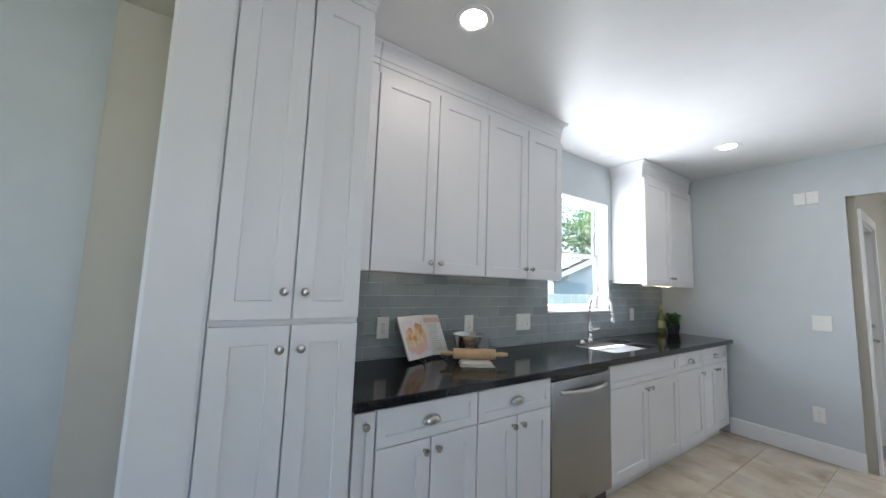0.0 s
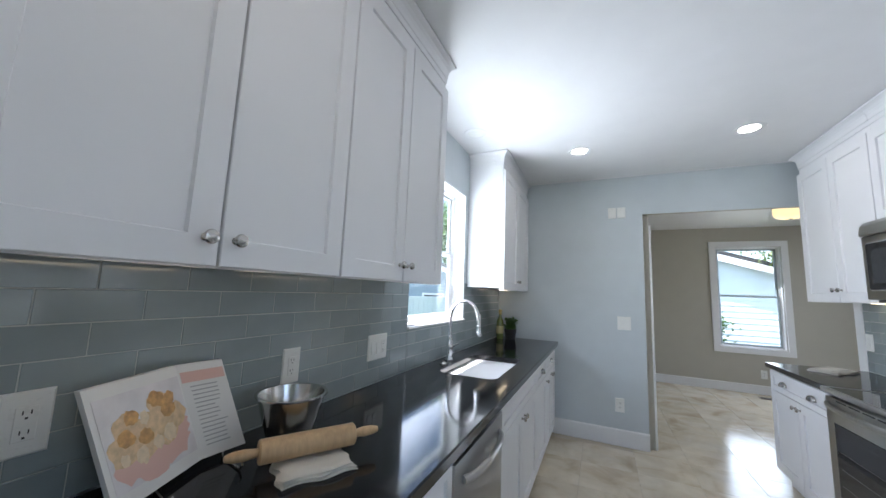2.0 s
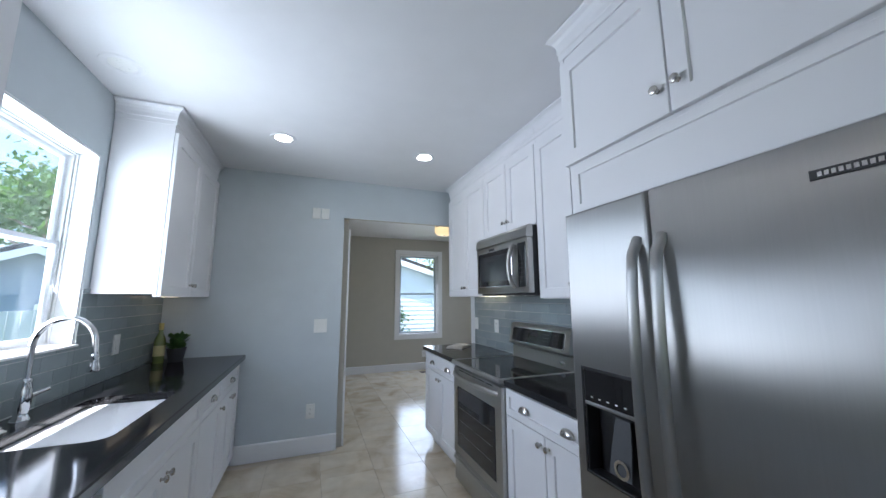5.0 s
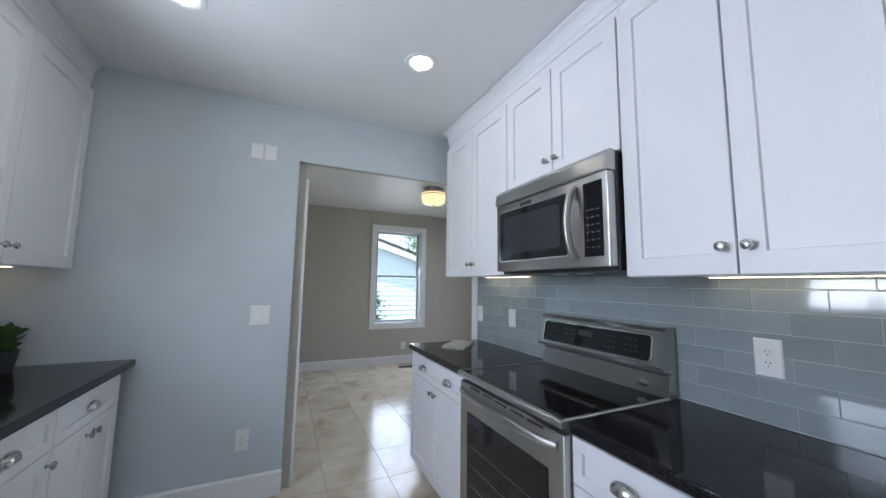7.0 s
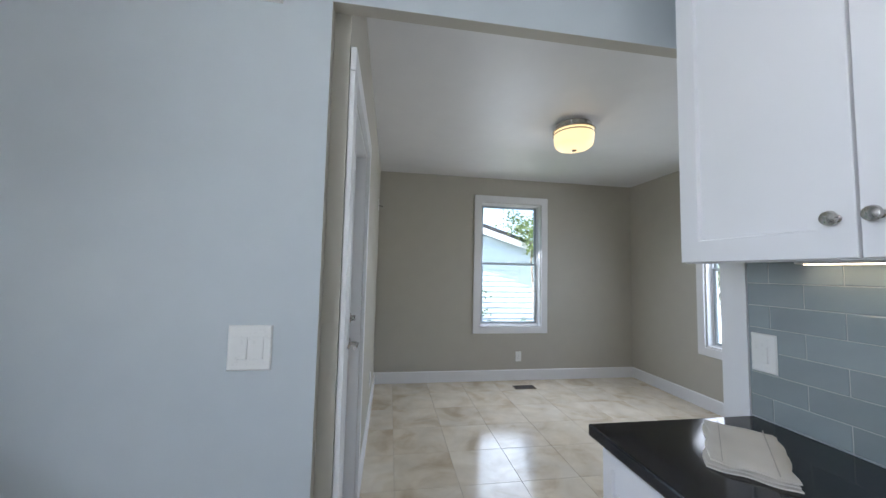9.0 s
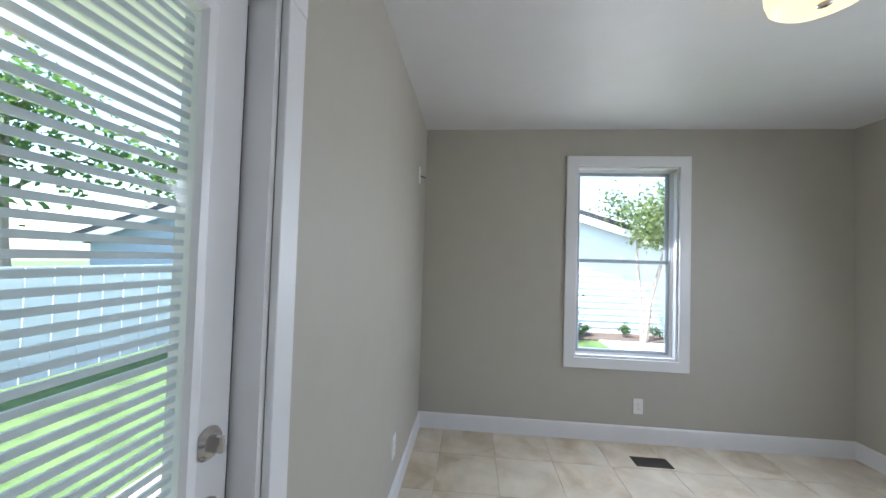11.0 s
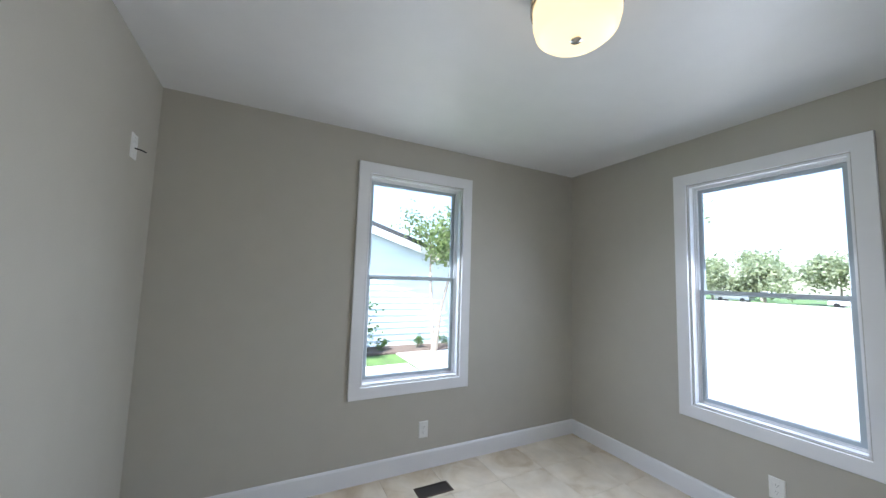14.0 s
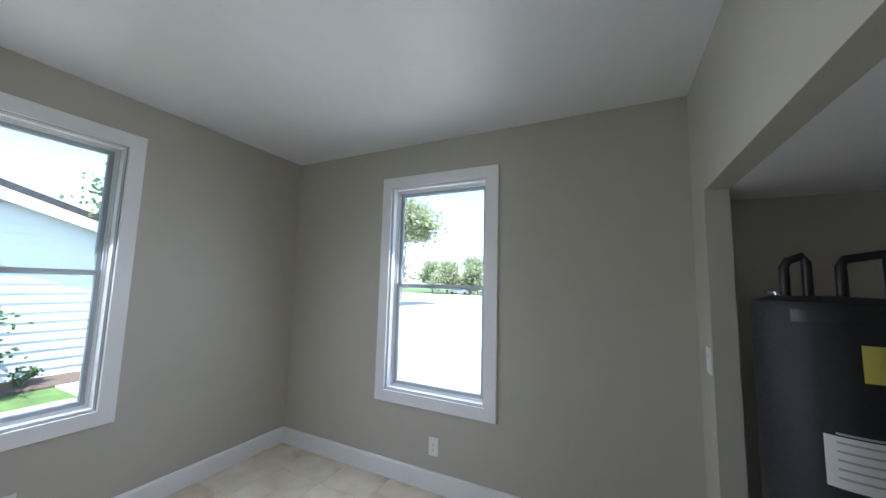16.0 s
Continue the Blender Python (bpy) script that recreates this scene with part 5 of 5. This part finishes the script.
def tree(name, x, y, h, spread, base, leaves, size, seed, label, mat, trunks=1, r0=0.09, z=None):
    """A tapered trunk with limbs and a ragged crown of single leaves in clumps."""
    t = thing(name, pose(x, y, GZ if z is None else z), label, "tree" if h > 2 else "shrub")
    rr = random.Random(seed)
    bm, tips = bmesh.new(), []
    for k in range(trunks):
        a = rr.uniform(0, 6.28)
        lean = 0.10 * h * (1 if trunks > 1 else 0.3)
        p = [Vector((0.05 * k, 0.03 * k, -0.05)), Vector((lean * 0.4 * math.cos(a), lean * 0.4 * math.sin(a), base * 0.5)), Vector((lean * math.cos(a), lean * math.sin(a), base))]
        top = Vector((lean * 1.6 * math.cos(a), lean * 1.6 * math.sin(a), h * 0.82))
        tube([*p, (p[2] + top) / 2 + Vector((0.05, -0.04, 0)), top], [r0, r0 * 0.8, r0 * 0.65, r0 * 0.4, r0 * 0.12], 8, bm)
        tips.append(top)
        for i in range(7):
            f = rr.uniform(0.05, 0.85)
            s = p[2].lerp(top, f)
            b, rad = rr.uniform(0, 6.28), spread * rr.uniform(0.45, 0.95) * (1 - 0.45 * f)
            e = s + Vector((rad * math.cos(b), rad * math.sin(b), rr.uniform(0.1, 0.32) * (h - base)))
            tube([s, s.lerp(e, 0.5) + Vector((0, 0, 0.06 * h * 0.3)), e], [r0 * 0.35, r0 * 0.22, r0 * 0.07], 6, bm)
            tips += [e, s.lerp(e, 0.65)]
    part("trunk", bm, M_BARK, t, "pale bare trunk and limbs", smooth=True)
    verts, faces = [], []
    for i in range(leaves):
        c = rr.choice(tips)
        q = c + Vector((rr.gauss(0, 1), rr.gauss(0, 1), rr.gauss(0, 0.75))) * spread * 0.20
        if q.z < base * 0.55:
            continue
        d = Vector((rr.gauss(0, 1), rr.gauss(0, 1), rr.gauss(-0.2, 0.6))).normalized()
        s = d.cross(Vector((rr.gauss(0, 1), rr.gauss(0, 1), rr.gauss(0, 1)))).normalized()
        ln, wd = size * rr.uniform(0.7, 1.3), size * rr.uniform(0.22, 0.4)
        n = len(verts)
        verts += [q, q + d * ln * 0.5 + s * wd, q + d * ln, q + d * ln * 0.5 - s * wd]
        faces.append((n, n + 1, n + 2, n + 3))
    me = bpy.data.meshes.new("crown")
    me.from_pydata([tuple(v) for v in verts], [], faces)
    me.materials.append(mat)
    ob = new("crown", me)
    ob.parent = t
    return tagged(ob, "loose leafy crown", kind="stuff") and t


tree("tree", 6.45, 9.6, 4.6, 1.20, 2.4, 3000, 0.13, 3, "young multi-stem tree with light green leaves", M_LEAF, trunks=3, r0=0.055)
tree("shrub", 4.05, 9.95, 1.80, 0.72, 0.35, 3800, 0.10, 5, "leafy green shrub in front of the siding", M_LEAFD, trunks=2, r0=0.035)
for k, (x, y) in enumerate(((5.10, 10.25), (6.20, 10.2), (7.0, 10.2), (2.6, 10.3))):
    tree("low_bush", x, y, 0.42, 0.22, 0.10, 260, 0.06, 20 + k, "low dark flowering bush in the border", M_LEAFD, trunks=2, r0=0.015)
tagged(link("mulch_bed", bx(-1, 9, 9.75, 10.7, GZ - 0.05, GZ + 0.05, bevel=0.03), M_MULCH), "brown mulch border along the house", "flower bed", kind="structure")
for k, (x, y, h, sp) in enumerate(((65, 30.0, 6.5, 4.5), (70, 36, 7.5, 5.0), (66, 24, 6.0, 4.4), (72, 18, 7.0, 5.0), (68, 12, 7.5, 5.0), (76, 28, 8.0, 5.5), (66, 4, 11.0, 5.5), (70, -3, 13.0, 6.5), (67, -12, 12.0, 6.0))):
    tree("tree", x, y, h, sp, h * 0.16, 3000, 0.55, 40 + k, "broad pale green tree across the street", M_LEAFP, trunks=1, r0=0.22)
for k, (x, y, h, sp) in enumerate(((31, 23.5, 13.0, 4.4), (28, 18.0, 11.0, 3.9), (36, 30, 13.0, 5.0))):
    tree("tree", x, y, h, sp, h * 0.03, 12000, 0.42, 80 + k, "tall leafy tree at the driveway's edge", M_LEAFP, trunks=2, r0=0.2)
for k, (x, y, h, sp) in enumerate(((-9.5, 15.5, 9.0, 3.8), (-13, 10, 9.0, 4.0), (-5.0, 17, 8.5, 3.6), (-11.5, 19, 9.5, 3.8))):
    tree("tree", x, y, h, sp, h * 0.25, 3600, 0.30, 60 + k, "shady green tree beyond the sink window", M_LEAFD, trunks=1, r0=0.2)

fence = thing("fence", pose(-4.6, 3.5, GZ), "white painted board fence", "fence")
for k in range(34):
    part("board", bx(-0.012, 0.012, -6 + 0.36 * k, -5.655 + 0.36 * k, 0.05, 1.78, bevel=0.004), M_TRIM, fence)
for z in (0.35, 1.45):
    part("rail", bx(-0.05, -0.013, -6, 6.24, z, z + 0.09), M_TRIM, fence)
kerb = tagged(link("kerb", bx(62.0, 62.3, -55, 100, GZ - 0.02, GZ + 0.15, bevel=0.02), M_CONC), "pale concrete kerb along the street", "kerb", kind="structure")


def parked_car(x, y, mat, label):
    c = thing("parked_car", pose(x, y, GZ + 0.02, 0, 0, 90), label, "car", "cars parked far across the street")
    prof = [(-2.1, 0.35), (-2.15, 0.75), (-1.9, 0.9), (-1.3, 0.98), (-0.8, 1.42), (0.7, 1.45), (1.4, 1.0), (2.0, 0.92), (2.15, 0.6), (2.1, 0.35)]
    part("body", loft([[(px, y0, pz) for px, pz in prof] for y0 in (-0.85, 0.85)]), mat, c)
    for s in (-0.86, 0.855):
        part("side_window", loft([[(px, s + o, pz) for px, pz in ((-1.15, 1.0), (-0.75, 1.36), (0.6, 1.38), (1.1, 1.0))] for o in (0, 0.006)]), M_OVEN, c)
    for px in (-1.35, 1.35):
        for py in (-0.8, 0.8):
            part("wheel", lathe([(0, -0.1), (0.32, -0.1), (0.32, 0.1), (0, 0.1)], 18, pose(px, py, 0.32, 90, 0, 0)), M_BLACK, c)
    return c


parked_car(64.5, 15.0, M_TRIM, "white car parked far across the street")
parked_car(64.5, 27.0, M_STEEL, "grey car parked far across the street")
# ---- pieces of floor and walls ----
TILE, TX0, TY0 = 0.4225, 1.742, 2.862
tile_mesh = bpy.data.meshes.new("floor_tile")
tb = rect_loft(TILE - 0.0022, TILE - 0.0022, [(0, 0.010), (0, 0.0006), (0.0006, 0.0)])
bmesh.ops.recalc_face_normals(tb, faces=tb.faces)
tb.to_mesh(tile_mesh)
tb.free()
tile_mesh.materials.append(M_TRAV)
floor_ob = bpy.data.objects["floor"]
for i in range(-5, 9):
    for k in range(-23, 2):
        cx, cy = TX0 + TILE * (i + 0.5), TY0 - TILE * (-k + 0.5) + TILE
        inside = (0 < cx < XR + 0.1 and YB < cy < 0.1) or (XD0 - 0.15 < cx < XD1 + 0.1 and -0.2 < cy < YD1 + 0.1)
        if inside:
            ob = new("floor_tile", tile_mesh)
            ob.parent = floor_ob
            ob.matrix_basis = pose(cx, cy, 0, -90, 0, 90 * ((i * 7 + k * 3) % 4))

ROW, LEN = 0.0755, 0.1925


def backsplash(name, m, spans, label):
    """Glass tiles in running bond. spans: (u0, u1, z0, z1) rectangles of tiled wall in local x and z."""
    u_lo, u_hi = min(s[0] for s in spans), max(s[1] for s in spans)
    back = bmesh.new()
    for u0, u1, z0, z1 in spans:
        box(back, u0, u1, 0.0015, 0.0066, z0, z1)
    base = tagged(link(name, back, M_GROUT, m=m), label, "backsplash", kind="structure")
    shared = {}
    for r in range(8):
        z0, z1 = 0.915 + r * ROW, 0.915 + (r + 1) * ROW
        u = u_lo - (LEN / 2 if r % 2 else 0)
        while u < u_hi:
            for s0, s1, a0, a1 in spans:
                x0, x1, c0, c1 = max(u, s0), min(u + LEN, s1), max(z0, a0), min(z1, a1)
                if x1 - x0 > 0.008 and c1 - c0 > 0.008:
                    key = (round(x1 - x0, 3), round(c1 - c0, 3))
                    if key not in shared:
                        me = bpy.data.meshes.new("tile")
                        b = rect_loft(key[0] - 0.0022, key[1] - 0.0026, [(0, 0.003), (0, 0.0072), (0.0012, 0.0082)])
                        bmesh.ops.recalc_face_normals(b, faces=b.faces)
                        b.to_mesh(me)
                        b.free()
                        me.materials.append(M_TILE)
                        shared[key] = me
                    t = new("tile", shared[key])
                    t.parent = base
                    t.matrix_basis = pose((x0 + x1) / 2, 0, (c0 + c1) / 2)
            u += LEN
    return base


# left wall: local x runs towards the camera's start
backsplash("backsplash_west", pose(0, 0, 0, 0, 0, -90), [(0.012, 1.12, 0.917, 1.47), (1.12, 2.05, 0.917, 1.158), (2.05, 3.94, 0.917, 1.47)], "grey-blue glass tile backsplash behind the sink")
backsplash("backsplash_east", pose(XR, -2.43, 0, 0, 0, 90), [(0, 2.38, 0.917, 1.47)], "grey-blue glass tile backsplash behind the range")
